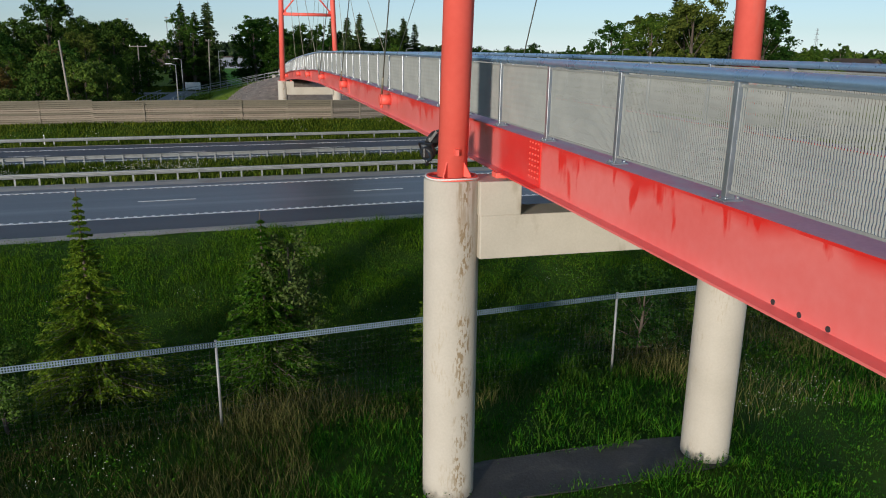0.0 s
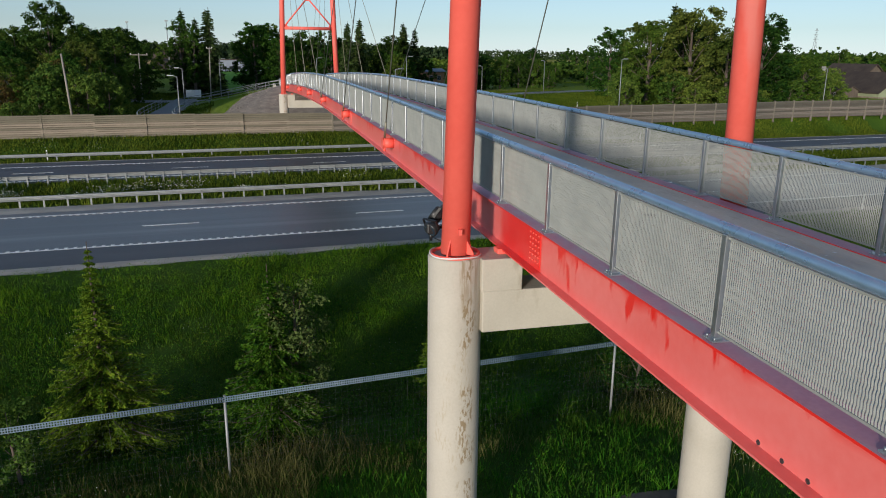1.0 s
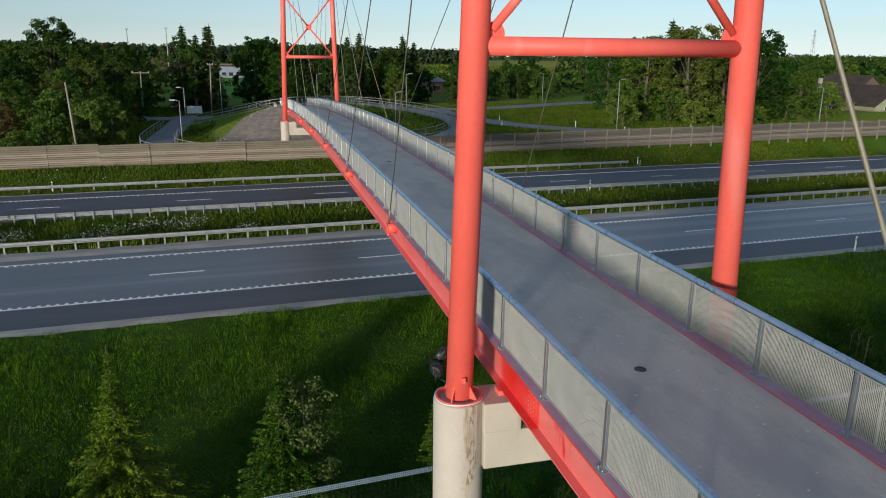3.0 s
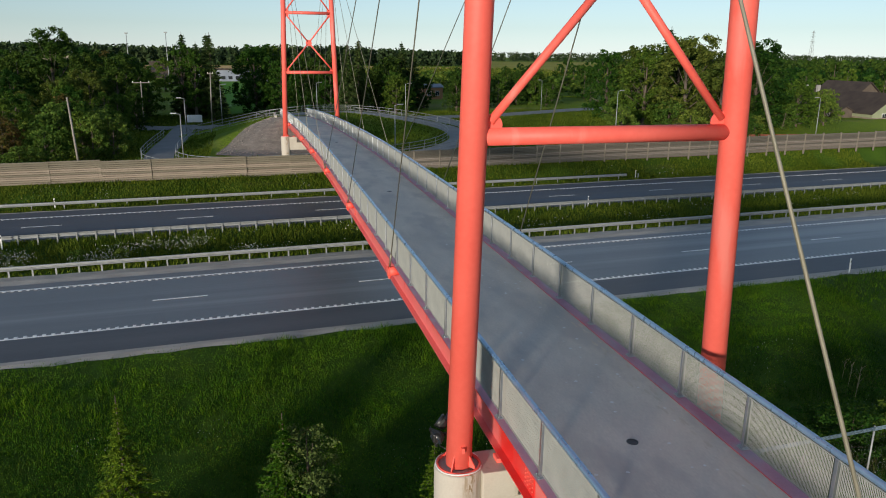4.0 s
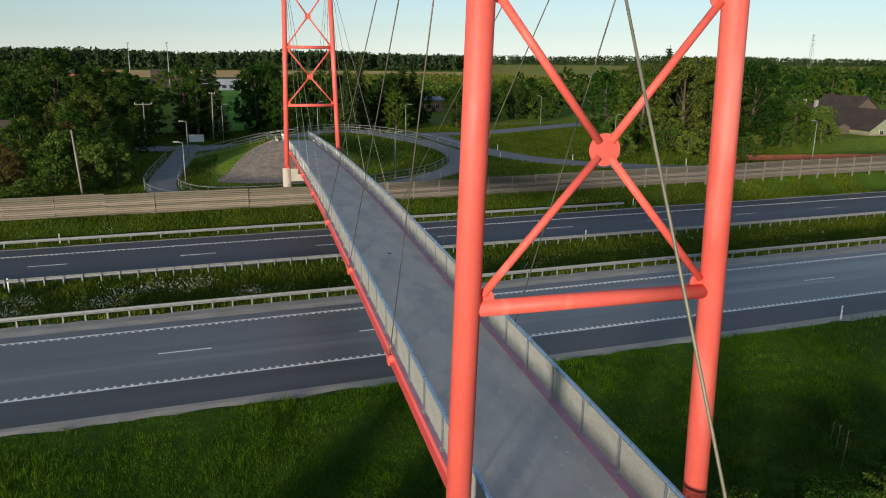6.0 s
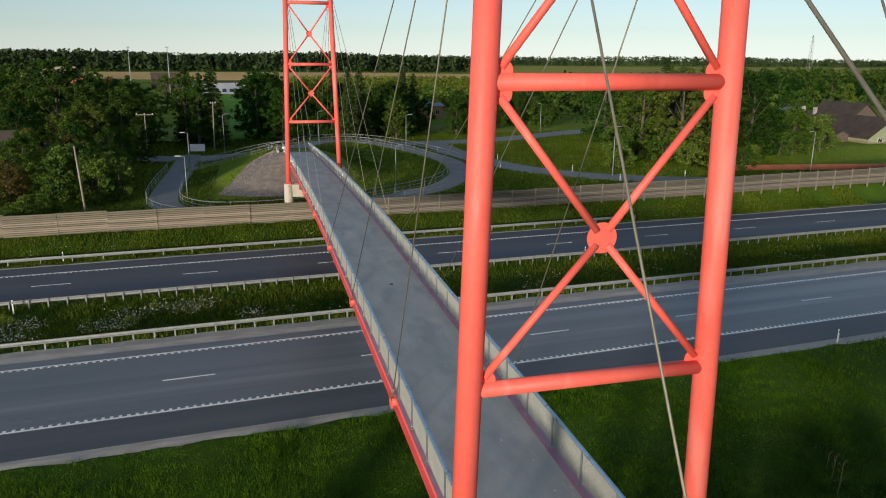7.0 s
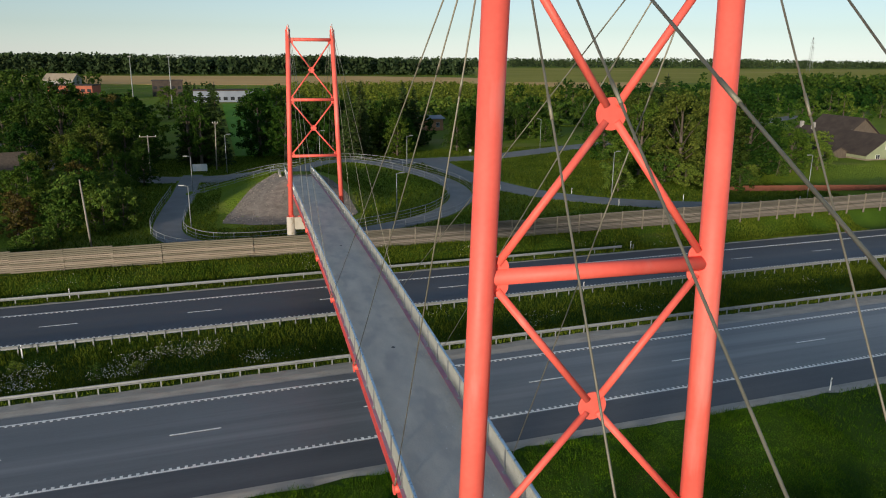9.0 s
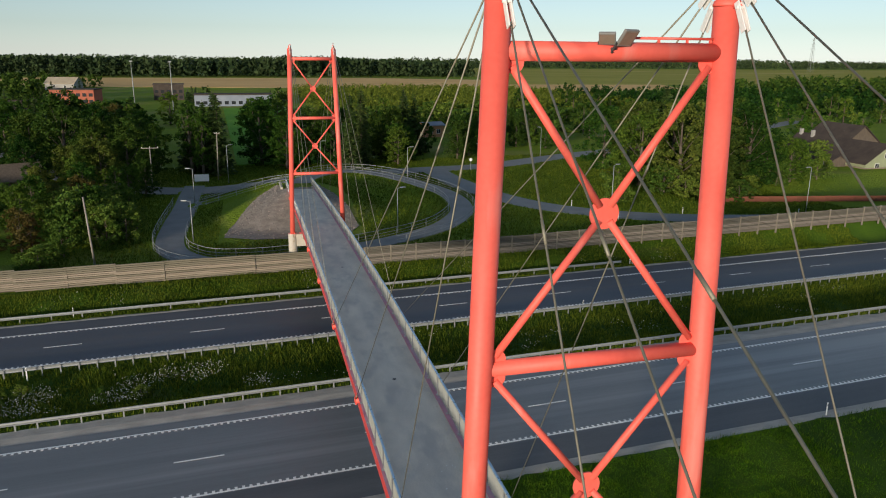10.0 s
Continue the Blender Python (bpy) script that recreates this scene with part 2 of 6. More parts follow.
ROOF_DARK = mat("dark_fibre_roof", (0.050, 0.040, 0.036), (0.090, 0.072, 0.060), rough=0.9, scale=0.5, fine=8, bump=0.3, stain=(0.16, 0.145, 0.13), stain_scale=(0.8, 0.8, 0.8), stain_cut=0.68, spec=0.12)
BRICK_RED = mat("red_brick", (0.30, 0.075, 0.04), (0.42, 0.13, 0.075), rough=0.85, scale=0.3, fine=4, bump=0.2)
BOARD_GREEN = mat("pale_green_boards", (0.22, 0.25, 0.15), (0.30, 0.33, 0.20), rough=0.8, scale=0.6, fine=8, bump=0.2)
STONE_WALL = mat("limestone_wall", (0.15, 0.115, 0.085), (0.30, 0.24, 0.18), rough=0.9, scale=1.5, fine=5, bump=0.6)
PLASTER = mat("pale_plaster", (0.26, 0.25, 0.23), (0.36, 0.345, 0.315), rough=0.85, scale=0.4, fine=6)
ORANGE = mat("orange_plaster", (0.42, 0.20, 0.10), (0.52, 0.26, 0.13), rough=0.85, scale=0.4, fine=6)
RED_FENCE = mat("red_brown_boards", (0.17, 0.055, 0.030), (0.26, 0.090, 0.050), rough=0.85, scale=0.8, fine=9, bump=0.2, rand=0.1)
WINDOW = mat("dark_window_glass", (0.02, 0.022, 0.025), (0.04, 0.045, 0.05), rough=0.08, scale=1, fine=5, bump=0)
REDSIGN = mat("red_sign", (0.55, 0.03, 0.03), (0.6, 0.05, 0.04), rough=0.4)
BLUE_GLASS = mat("lamp_glass", (0.02, 0.03, 0.045), (0.03, 0.045, 0.06), rough=0.22, scale=3, fine=10, bump=0)


def column_concrete():
    """Cream concrete with clusters of brown specks and runs from the top."""
    m = mat("cream_column_concrete", (0.435, 0.395, 0.325), (0.535, 0.49, 0.415), rough=0.8, scale=0.9, fine=26, bump=0.12)
    n, l = m.node_tree.nodes, m.node_tree.links
    b = n["Principled BSDF"]
    col = b.inputs["Base Color"].links[0].from_socket
    tc = n.new("ShaderNodeTexCoord")

    def cut(scale, lo, hi, detail=5):
        mp = n.new("ShaderNodeMapping")
        mp.inputs["Scale"].default_value = scale
        l.new(tc.outputs["Object"], mp.inputs[0])
        t = n.new("ShaderNodeTexNoise")
        t.inputs["Scale"].default_value, t.inputs["Detail"].default_value = 1.0, detail
        l.new(mp.outputs[0], t.inputs["Vector"])
        r = n.new("ShaderNodeMapRange")
        r.inputs[1].default_value, r.inputs[2].default_value = lo, hi
        l.new(t.outputs["Fac"], r.inputs[0])
        return r.outputs[0]
    sep = n.new("ShaderNodeSeparateXYZ")
    l.new(tc.outputs["Object"], sep.inputs[0])

    def calc(op, *given):
        k = n.new("ShaderNodeMath")
        k.operation = op
        for i, v in enumerate(given):
            if isinstance(v, (int, float)):
                k.inputs[i].default_value = v
            else:
                l.new(v, k.inputs[i])
        return k.outputs[0]

    def band(centre, half):
        off = calc("ABSOLUTE", calc("SUBTRACT", sep.outputs["X"], centre))
        r = n.new("ShaderNodeMapRange")
        r.inputs[1].default_value, r.inputs[2].default_value = half, half * 0.35
        l.new(off, r.inputs[0])
        f = n.new("ShaderNodeMapRange")
        f.inputs[1].default_value, f.inputs[2].default_value = -0.05, -0.2
        l.new(sep.outputs["Y"], f.inputs[0])
        return calc("MULTIPLY", r.outputs[0], f.outputs[0])

    def run(lo, hi):
        r = n.new("ShaderNodeMapRange")
        r.inputs[1].default_value, r.inputs[2].default_value = lo, hi
        l.new(sep.outputs["Z"], r.inputs[0])
        return r.outputs[0]
    specks = calc("MULTIPLY", cut((26, 26, 9), 0.49, 0.56), cut((3.0, 3.0, 1.5), 0.47, 0.56, 3))
    drips = calc("MULTIPLY", cut((14, 14, 1.3), 0.47, 0.60), run(4.7, 5.7))
    marks = calc("MULTIPLY", calc("MAXIMUM", specks, drips), calc("MAXIMUM", band(-2.70, 0.24), calc("MULTIPLY", band(2.98, 0.22), run(4.2, 4.6))))
    faint = calc("MULTIPLY", calc("MULTIPLY", cut((30, 30, 8), 0.52, 0.60), cut((1.5, 1.5, 1.0), 0.58, 0.64, 2)), 0.35)
    foot = calc("MULTIPLY", cut((5, 5, 2.5), 0.42, 0.62), calc("SUBTRACT", 1.0, run(-0.2, 0.12)))
    for fac, tone, amount in ((faint, (0.36, 0.28, 0.17), 1.0), (marks, (0.24, 0.165, 0.075), 0.85), (foot, (0.22, 0.17, 0.10), 0.6)):
        mx = n.new("ShaderNodeMix")
        mx.data_type = "RGBA"
        mx.inputs[7].default_value = (*tone, 1)
        l.new(calc("MULTIPLY", fac, amount), mx.inputs[0])
        l.new(col, mx.inputs[6])
        col = mx.outputs[2]
    l.new(col, b.inputs["Base Color"])
    return m


def rain_marks(m):
    """Deep red runs of unequal length from the girder's upper edge, and a deeper red stretch at the field splice."""
    n, l = m.node_tree.nodes, m.node_tree.links
    b = n["Principled BSDF"]
    col = b.inputs["Base Color"].links[0].from_socket
    geo = n.new("ShaderNodeNewGeometry")
    sep = n.new("ShaderNodeSeparateXYZ")
    l.new(geo.outputs["Position"], sep.inputs[0])

    def calc(op, a, c, d=None):
        k = n.new("ShaderNodeMath")
        k.operation = op
        for i, v in enumerate((a, c) if d is None else (a, c, d)):
            if isinstance(v, (int, float)):
                k.inputs[i].default_value = v
            else:
                l.new(v, k.inputs[i])
        return k.outputs[0]

    def ramp(v, lo, hi, a=0.0, c=1.0):
        r = n.new("ShaderNodeMapRange")
        r.inputs[1].default_value, r.inputs[2].default_value, r.inputs[3].default_value, r.inputs[4].default_value = lo, hi, a, c
        l.new(v, r.inputs[0])
        return r.outputs[0]

    def rough_line(scale, seed, along_z, detail=3):
        c = n.new("ShaderNodeCombineXYZ")
        l.new(calc("MULTIPLY", sep.outputs["Y"], scale), c.inputs["X"])
        l.new(calc("MULTIPLY", sep.outputs["Z"], along_z), c.inputs["Y"])
        c.inputs["Z"].default_value = seed
        t = n.new("ShaderNodeTexNoise")
        t.inputs["Scale"].default_value, t.inputs["Detail"].default_value = 1.0, detail
        l.new(c.outputs[0], t.inputs["Vector"])
        return t.outputs["Fac"]
    top = calc("MULTIPLY_ADD", sep.outputs["Y"], calc("MULTIPLY_ADD", sep.outputs["Y"], -1.911e-4, 0.01104), 6.735)
    depth = calc("SUBTRACT", top, sep.outputs["Z"])
    length = calc("ADD", ramp(rough_line(0.9, 0.0, 0.35), 0.38, 0.68, 0.03, 0.26), ramp(rough_line(3.1, 4.0, 0.9, 5), 0.54, 0.74, 0.0, 0.62))
    runs = ramp(calc("SUBTRACT", length, depth), -0.10, 0.08)
    splice_stretch = calc("MULTIPLY", ramp(sep.outputs["Y"], -1.66, -1.58), ramp(sep.outputs["Y"], 0.5, 0.2))
    worn = ramp(rough_line(1.6, 9.0, 1.6, 6), 0.45, 0.70, 1.0, 0.72)
    mask = calc("MULTIPLY", calc("MAXIMUM", runs, calc("MULTIPLY", splice_stretch, worn)), 0.96)
    mx = n.new("ShaderNodeMix")
    mx.data_type = "RGBA"
    mx.inputs[7].default_value = (0.74, 0.020, 0.013, 1)
    l.new(mask, mx.inputs[0])
    l.new(col, mx.inputs[6])
    l.new(mx.outputs[2], b.inputs["Base Color"])


rain_marks(RED_GIRDER)
for m_, weight_ in ((RED_GIRDER, 0.22),):
    b_ = m_.node_tree.nodes["Principled BSDF"]
    b_.inputs["Coat Weight"].default_value, b_.inputs["Coat Roughness"].default_value, b_.inputs["Coat IOR"].default_value = weight_, 0.34, 1.8
COLUMN = column_concrete()


# ---- builders ----
class Shape:
    """Collects points and faces of one mesh."""

    def __init__(self):
        self.v, self.f, self.s = [], [], []

    def add(self, verts, faces, smooth=False):
        k = len(self.v)
        self.v.extend(tuple(p) for p in verts)
        self.f.extend(tuple(i + k for i in f) for f in faces)
        self.s.extend([smooth] * len(faces))
        return self

    def box(self, x0, x1, y0, y1, z0, z1, m=None):
        p = [Vector(c) for c in ((x0, y0, z0), (x1, y0, z0), (x1, y1, z0), (x0, y1, z0), (x0, y0, z1), (x1, y0, z1), (x1, y1, z1), (x0, y1, z1))]
        if m:
            p = [m @ c for c in p]
        return self.add(p, ((0, 3, 2, 1), (4, 5, 6, 7), (0, 1, 5, 4), (1, 2, 6, 5), (2, 3, 7, 6), (3, 0, 4, 7)))

    def cbox(self, x0, x1, y0, y1, z0, z1, b=0.02, m=None):
        """A box with bevelled edges."""
        bm = bmesh.new()
        bmesh.ops.create_cube(bm, size=1)
        for w in bm.verts:
            w.co = Vector((x1 if w.co.x > 0 else x0, y1 if w.co.y > 0 else y0, z1 if w.co.z > 0 else z0))
        bmesh.ops.bevel(bm, geom=list(bm.edges), offset=b, segments=2, affect="EDGES", profile=0.5)
        if m:
            bm.transform(m)
        bm.verts.index_update()
        self.add([w.co for w in bm.verts], [[w.index for w in f.verts] for f in bm.faces])
        bm.free()
        return self

    def tube(self, p, q, r0, r1=None, n=12, caps=True):
        p, q = Vector(p), Vector(q)
        r1 = r0 if r1 is None else r1
        d = (q - p).normalized()
        a = d.orthogonal().normalized()
        c = d.cross(a)
        ring = [(a * math.cos(2 * math.pi * i / n) + c * math.sin(2 * math.pi * i / n)) for i in range(n)]
        self.add([p + e * r0 for e in ring] + [q + e * r1 for e in ring], [(i, (i + 1) % n, n + (i + 1) % n, n + i) for i in range(n)], True)
        if caps:
            k = len(self.v) - 2 * n
            self.f += [tuple(k + i for i in reversed(range(n))), tuple(k + n + i for i in range(n))]
            self.s += [False, False]
        return self

    def lathe(self, prof, n=24, m=None):
        """A turned body from (radius, height) pairs."""
        pts = [Vector((r * math.cos(2 * math.pi * i / n), r * math.sin(2 * math.pi * i / n), z)) for r, z in prof for i in range(n)]
        if m:
            pts = [m @ c for c in pts]
        faces = [(k * n + i, k * n + (i + 1) % n, (k + 1) * n + (i + 1) % n, (k + 1) * n + i) for k in range(len(prof) - 1) for i in range(n)]
        k0 = len(self.v)
        self.add(pts, faces, True)
        self.f += [tuple(k0 + i for i in reversed(range(n))), tuple(k0 + (len(prof) - 1) * n + i for i in range(n))]
        self.s += [False, False]
        return self

    def pipe(self, pts, r, n=8):
        """A bent tube through points, in one piece."""
        pts = [Vector(p) for p in pts]
        rows = []
        for i, p in enumerate(pts):
            d = (pts[min(i + 1, len(pts) - 1)] - pts[max(i - 1, 0)]).normalized()
            a = d.cross(Vector((0, 0, 1))).normalized()
            c = a.cross(d)
            rows += [p + (a * math.cos(2 * math.pi * j / n) + c * math.sin(2 * math.pi * j / n)) * r for j in range(n)]
        self.add(rows, [(k * n + j, k * n + (j + 1) % n, (k + 1) * n + (j + 1) % n, (k + 1) * n + j) for k in range(len(pts) - 1) for j in range(n)], True)
        return self

    def mesh(self, name, material):
        me = bpy.data.meshes.new(name)
        me.from_pydata(self.v, [], self.f)
        me.polygons.foreach_set("use_smooth", self.s)
        me.materials.append(material)
        me.update()
        return me


def thing(name, label, category, at=(0, 0, 0), group="", kind="", m=None):
    """An Empty at a thing's base, under which its parts hang."""
    ob = new(name)
    ob.empty_display_size = 0.2
    ob.matrix_basis = m if m else Matrix.Translation(at)
    return tagged(ob, label, category, group, kind)


def part(name, shape, material, parent, label="", kind="", m=None):
    ob = new(name, shape.mesh(name, material) if isinstance(shape, Shape) else shape)
    ob.parent = parent
    if m:
        ob.matrix_basis = m
    return tagged(ob, label, "", "", kind)


def solid(name, shape, material, label, category, m=None, group="", kind=""):
    ob = new(name, shape.mesh(name, material))
    if m:
        ob.matrix_basis = m
    return tagged(ob, label, category, group, kind)


def fast_mesh(name, verts, faces, material, smooth=False):
    """A mesh from arrays: verts (n, 3), faces (k, 3 or 4)."""
    me = bpy.data.meshes.new(name)
    verts, faces = np.asarray(verts, dtype=np.float32), np.asarray(faces, dtype=np.int32)
    k, w = faces.shape
    me.vertices.add(len(verts))
    me.vertices.foreach_set("co", verts.ravel())
    me.loops.add(k * w)
    me.loops.foreach_set("vertex_index", faces.ravel())
    me.polygons.add(k)
    me.polygons.foreach_set("loop_start", np.arange(0, k * w, w, dtype=np.int32))
    me.polygons.foreach_set("use_smooth", np.full(k, smooth))
    me.materials.append(material)
    me.update(calc_edges=True)
    return me


# ---- the plan ----
ROAD_ANGLE = radians(4.4)
ROAD = Matrix.Rotation(ROAD_ANGLE, 4, "Z")
CA, SA = math.cos(ROAD_ANGLE), math.sin(ROAD_ANGLE)
SPAN = 67.5                # from pylon to pylon
PROFILE_V = [-200, -40, -10, 0, 4, 8, 11, 16, 20, 22.6, 23.2, 38.6, 39.5, 42, 45.5, 48.2, 49.4, 61.0, 62.2, 63.5, 65.5, 70, 400, 900, 6000]
PROFILE_Z = [1.0, 0.5, 0.08, -0.2, -0.32, -1.0, -1.3, -0.85, -0.3, -0.06, -0.05, -0.06, -0.12, -0.65, -0.65, -0.36, -0.31, -0.31, -0.35, 0.1, 1.1, 1.25, 0.6, 0.0, 0.0]
# the looping path on the far side, from the bridge's end to the road: x, y, z
LOOP = [(0, 98, 4.75), (0.6, 106, 4.4), (2.4, 113, 4.0), (6.2, 119, 3.8), (11.2, 121.5, 3.55), (16.6, 118.2, 3.2), (21.2, 110.4, 2.8), (24.2, 101, 2.4),
        (23.6, 91.2, 2.05), (19.6, 83.6, 1.75), (14.6, 79.0, 1.6), (8.0, 75.4, 1.45), (1, 72.2, 1.4), (-6, 70.7, 1.36), (-12.4, 71.7, 1.36), (-16.1, 76.2, 1.36),
        (-17.4, 82.6, 1.36), (-17.5, 93, 1.36), (-17.2, 104, 1.36), (-17.2, 114, 1.36), (-17.0, 124, 1.36)]
SIDE_RAMP = [(0.0, 107.5, 4.35), (-3.5, 109.5, 3.75), (-8.5, 108.6, 2.75), (-12.8, 106.6, 1.95), (-16.4, 104.8, 1.40)]


def smooth_line(pts, step):
    """Catmull-Rom points along a line."""
    out = []
    p = [Vector(c) for c in pts]
    p = [2 * p[0] - p[1]] + p + [2 * p[-1] - p[-2]]
    for a, b, c, d in zip(p, p[1:], p[2:], p[3:]):
        n = max(1, int((c - b).length / step))
        for i in range(n):
            t = i / n
            out.append(0.5 * ((2 * b) + (c - a) * t + (2 * a - 5 * b + 4 * c - d) * t * t + (3 * b - a - 3 * c + d) * t ** 3))
    out.append(p[-2])
    return out


LOOP_LINE = smooth_line(LOOP, 1.5)
RAMP_LINE = smooth_line(SIDE_RAMP, 1.5)


def ground_array(x, y):
    """Height of the ground: embankments along the road, and the far mound under the looping path."""
    x, y = np.asarray(x, dtype=float), np.asarray(y, dtype=float)
    v = -x * SA + y * CA
    z = np.interp(v, PROFILE_V, PROFILE_Z)
    z = z + 0.0105 * np.clip(x, 0, 90) * np.interp(v, [63.2, 65.8, 80, 108], [0, 1, 1, 0])
    z = z - 1.7 * np.interp(v, [70, 78, 94, 104], [0, 1, 1, 0]) * np.clip((x - 62) / 10, 0, 1)
    far = (y > 68.8) & (y < 150) & (np.abs(x) < 50)
    top = np.full_like(z, -9.0)
    for line, half, slope in ((LOOP_LINE, 2.1, 0.30), (RAMP_LINE, 1.6, 0.35)):
        for p in line:
            d = np.hypot(x - p.x, y - p.y)
            top = np.maximum(top, p.z - 0.07 - np.maximum(0, d - half) * slope)
    return np.where(far, np.maximum(z, top), z)


def ground(x, y):
    return float(ground_array(np.array([x]), np.array([y]))[0])


def deck_z(y):
    """Height of the bridge's walkway."""
    if y < -12:
        return 6.647 + 0.0156 * (y + 12)
    near = 6.807 + 0.01104 * y - 1.911e-4 * y * y
    far = 6.90 + 0.0148 * y - 3.73e-4 * y * y
    f = min(1.0, max(0.0, (y - 26) / 20))
    return near + (far - near) * f * f * (3 - 2 * f)


def deck_x(y):
    """The bridge's middle line runs slightly askew to the towers."""
    return 0.10 + 0.004 * min(35.0, max(-40.0, y))


# ---- ground and roads ----
def build_ground():
    us = np.concatenate([[-3500, -2200, -1400, -900, -600, -400, -280, -200, -150, -120], np.arange(-100, -50, 3), np.arange(-50, 60, 1.0), np.arange(60, 120, 3),
                         [125, 150, 200, 280, 400, 600, 900, 1400, 2200, 3500]])
    vs = np.concatenate([[-1500, -700, -300, -150, -90, -60, -45], np.arange(-35, 2, 2.0), np.arange(2, 24, 0.75), np.arange(24, 38, 2), np.arange(38, 50, 0.75),
                         np.arange(50, 61, 2.5), np.arange(61, 72, 0.5), np.arange(72, 132, 1.0), np.arange(133, 200, 5),
                         [210, 240, 300, 400, 550, 750, 1000, 1400, 2000, 2800, 3800]])
    U, V = np.meshgrid(us, vs)
    X, Y = U * CA - V * SA, U * SA + V * CA
    Z = ground_array(X, Y)
    near = (np.abs(X) < 150) & (Y < 200)
    rough = np.array([noise.noise((a * 0.35, b * 0.35, 0)) for a, b in zip(X.ravel(), Y.ravel())]).reshape(X.shape)
    flat = ((V > 22.4) & (V < 39)) | ((V > 49) & (V < 62)) | (V > 70)
    Z = Z + np.where(near & ~flat, rough * 0.02, 0)
    Z = Z - np.where(((V > 23.4) & (V < 36.2)) | ((V > 49.9) & (V < 60.4)), 0.10, 0)
    nu, nv = len(us), len(vs)
    i = np.arange(nu * nv).reshape(nv, nu)
    faces = np.stack([i[:-1, :-1], i[:-1, 1:], i[1:, 1:], i[1:, :-1]], -1).reshape(-1, 4)
    me = fast_mesh("ground", np.stack([X, Y, Z], -1).reshape(-1, 3), faces, TURF, True)
    me.materials.append(LAWN)
    vm = ((V[:-1, :-1] + V[1:, 1:]) / 2).ravel()
    me.polygons.foreach_set("material_index", (vm > 67.0).astype(np.int32))
    tagged(new("ground", me), "rough grassy ground with verges and a ditch", "ground", kind="structure")


def strip(line, half, material, name, label, category, lift=0.0, m=None, kind="structure"):
    """A sheet with edges turned down, along a line of points."""
    s = Shape()
    pts = [Vector(p) for p in line]
    rows = []
    for i, p in enumerate(pts):
        d = (pts[min(i + 1, len(pts) - 1)] - pts[max(i - 1, 0)])
        side = Vector((-d.y, d.x, 0)).normalized()
        z = Vector((0, 0, lift))
        rows += [p + side * (half + 0.05) - Vector((0, 0, 0.25)), p + side * half + z, p + z * 1.3, p - side * half + z, p - side * (half + 0.05) - Vector((0, 0, 0.25))]
    s.add(rows, [(5 * i + j, 5 * i + j + 1, 5 * i + 6 + j, 5 * i + 5 + j) for i in range(len(pts) - 1) for j in range(4)])
    return solid(name, s, material, label, category, m, kind=kind)


def carriageway(name, v0, v1, z, material, label):
    s = Shape()
    us = [-900, -300] + list(range(-120, 140, 20)) + [300, 900]
    vs = [v0 - 0.02, v0, (v0 + v1) / 2, v1, v1 + 0.02]
    zs = [z - 0.25, z, z + 0.03, z, z - 0.25]
    s.add([(u, v, w) for u in us for v, w in zip(vs, zs)], [(5 * i + j, 5 * i + 5 + j, 5 * i + 6 + j, 5 * i + j + 1) for i in range(len(us) - 1) for j in range(4)])
    return solid(name, s, material, label, "road", ROAD, kind="structure")


def edge_line(road, v, z, side, lo=-110, hi=130, z_label="ribbed white edge line"):
    """A thin painted line with raised ribs on one side."""
    s = Shape()
    s.box(lo, hi, v - 0.07, v + 0.07, z, z + 0.008)
    u = lo
    while u < hi:
        a, b = sorted((v + side * 0.07, v + side * 0.27))
        s.box(u, u + 0.17, a, b, z, z + 0.012)
        u += 0.42
    part("edge_line", s, ROAD_WHITE, road, z_label)


def dashes(road, v, z, start, lo=-110, hi=130):
    s = Shape().box(0, 3.0, -0.065, 0.065, 0, 0.008)
    me = s.mesh("lane_dash", ROAD_WHITE)
    u = start + 12 * math.ceil((lo - start) / 12)
    while u < hi:
        part("lane_dash", me, ROAD_WHITE, road, m=Matrix.Translation((u, v, z)))
        u += 12


def build_roads():
    near = carriageway("road_near", 23.6, 36.3, 0.0, ASPHALT, "grey asphalt carriageway with ribbed white edge lines")
    edge_line(near, 26.75, 0.012, 1)
    edge_line(near, 35.25, 0.012, -1)
    dashes(near, 30.85, 0.035, 1.95)
    s = Shape()
    us = np.arange(-300, 301, 20.0)
    s.add([(u, v, w) for u in us for v, w in ((23.62, 0.004), (26.58, 0.019))], [(2 * i, 2 * i + 2, 2 * i + 3, 2 * i + 1) for i in range(len(us) - 1)])
    part("shoulder", s, SHOULDER, near, "darker asphalt of the hard shoulder")
    far = carriageway("road_far", 49.8, 60.5, -0.26, ASPHALT_OLD, "bluish grey asphalt carriageway with white lane dashes")
    edge_line(far, 50.2, -0.25, 1)
    edge_line(far, 58.0, -0.24, -1)
    dashes(far, 54.2, -0.222, -8.9)
    for name, v0, v1, z in (("verge_near", 22.95, 23.7, 0.006), ("verge_median", 36.2, 38.3, 0.006), ("verge_far", 60.4, 61.1, -0.25)):
        s = Shape()
        us = np.arange(-110, 131, 1.0)
        rnd = random.Random(name)
        rows = []
        for u in us:
            e = rnd.uniform(-0.12, 0.22)
            a, b = (v0 - e, v1) if name == "verge_near" else (v0, v1 + e)
            rows += [(u, a, z - 0.05), (u, (a + b) / 2, z), (u, b, z - (0.05 if name != "verge_near" else 0.0))]
        s.add(rows, [(3 * i + j, 3 * i + 3 + j, 3 * i + 4 + j, 3 * i + j + 1) for i in range(len(us) - 1) for j in range(2)])
        solid(name, s, GRAVEL, "pale gravel verge along the carriageway", "verge", ROAD, kind="structure")


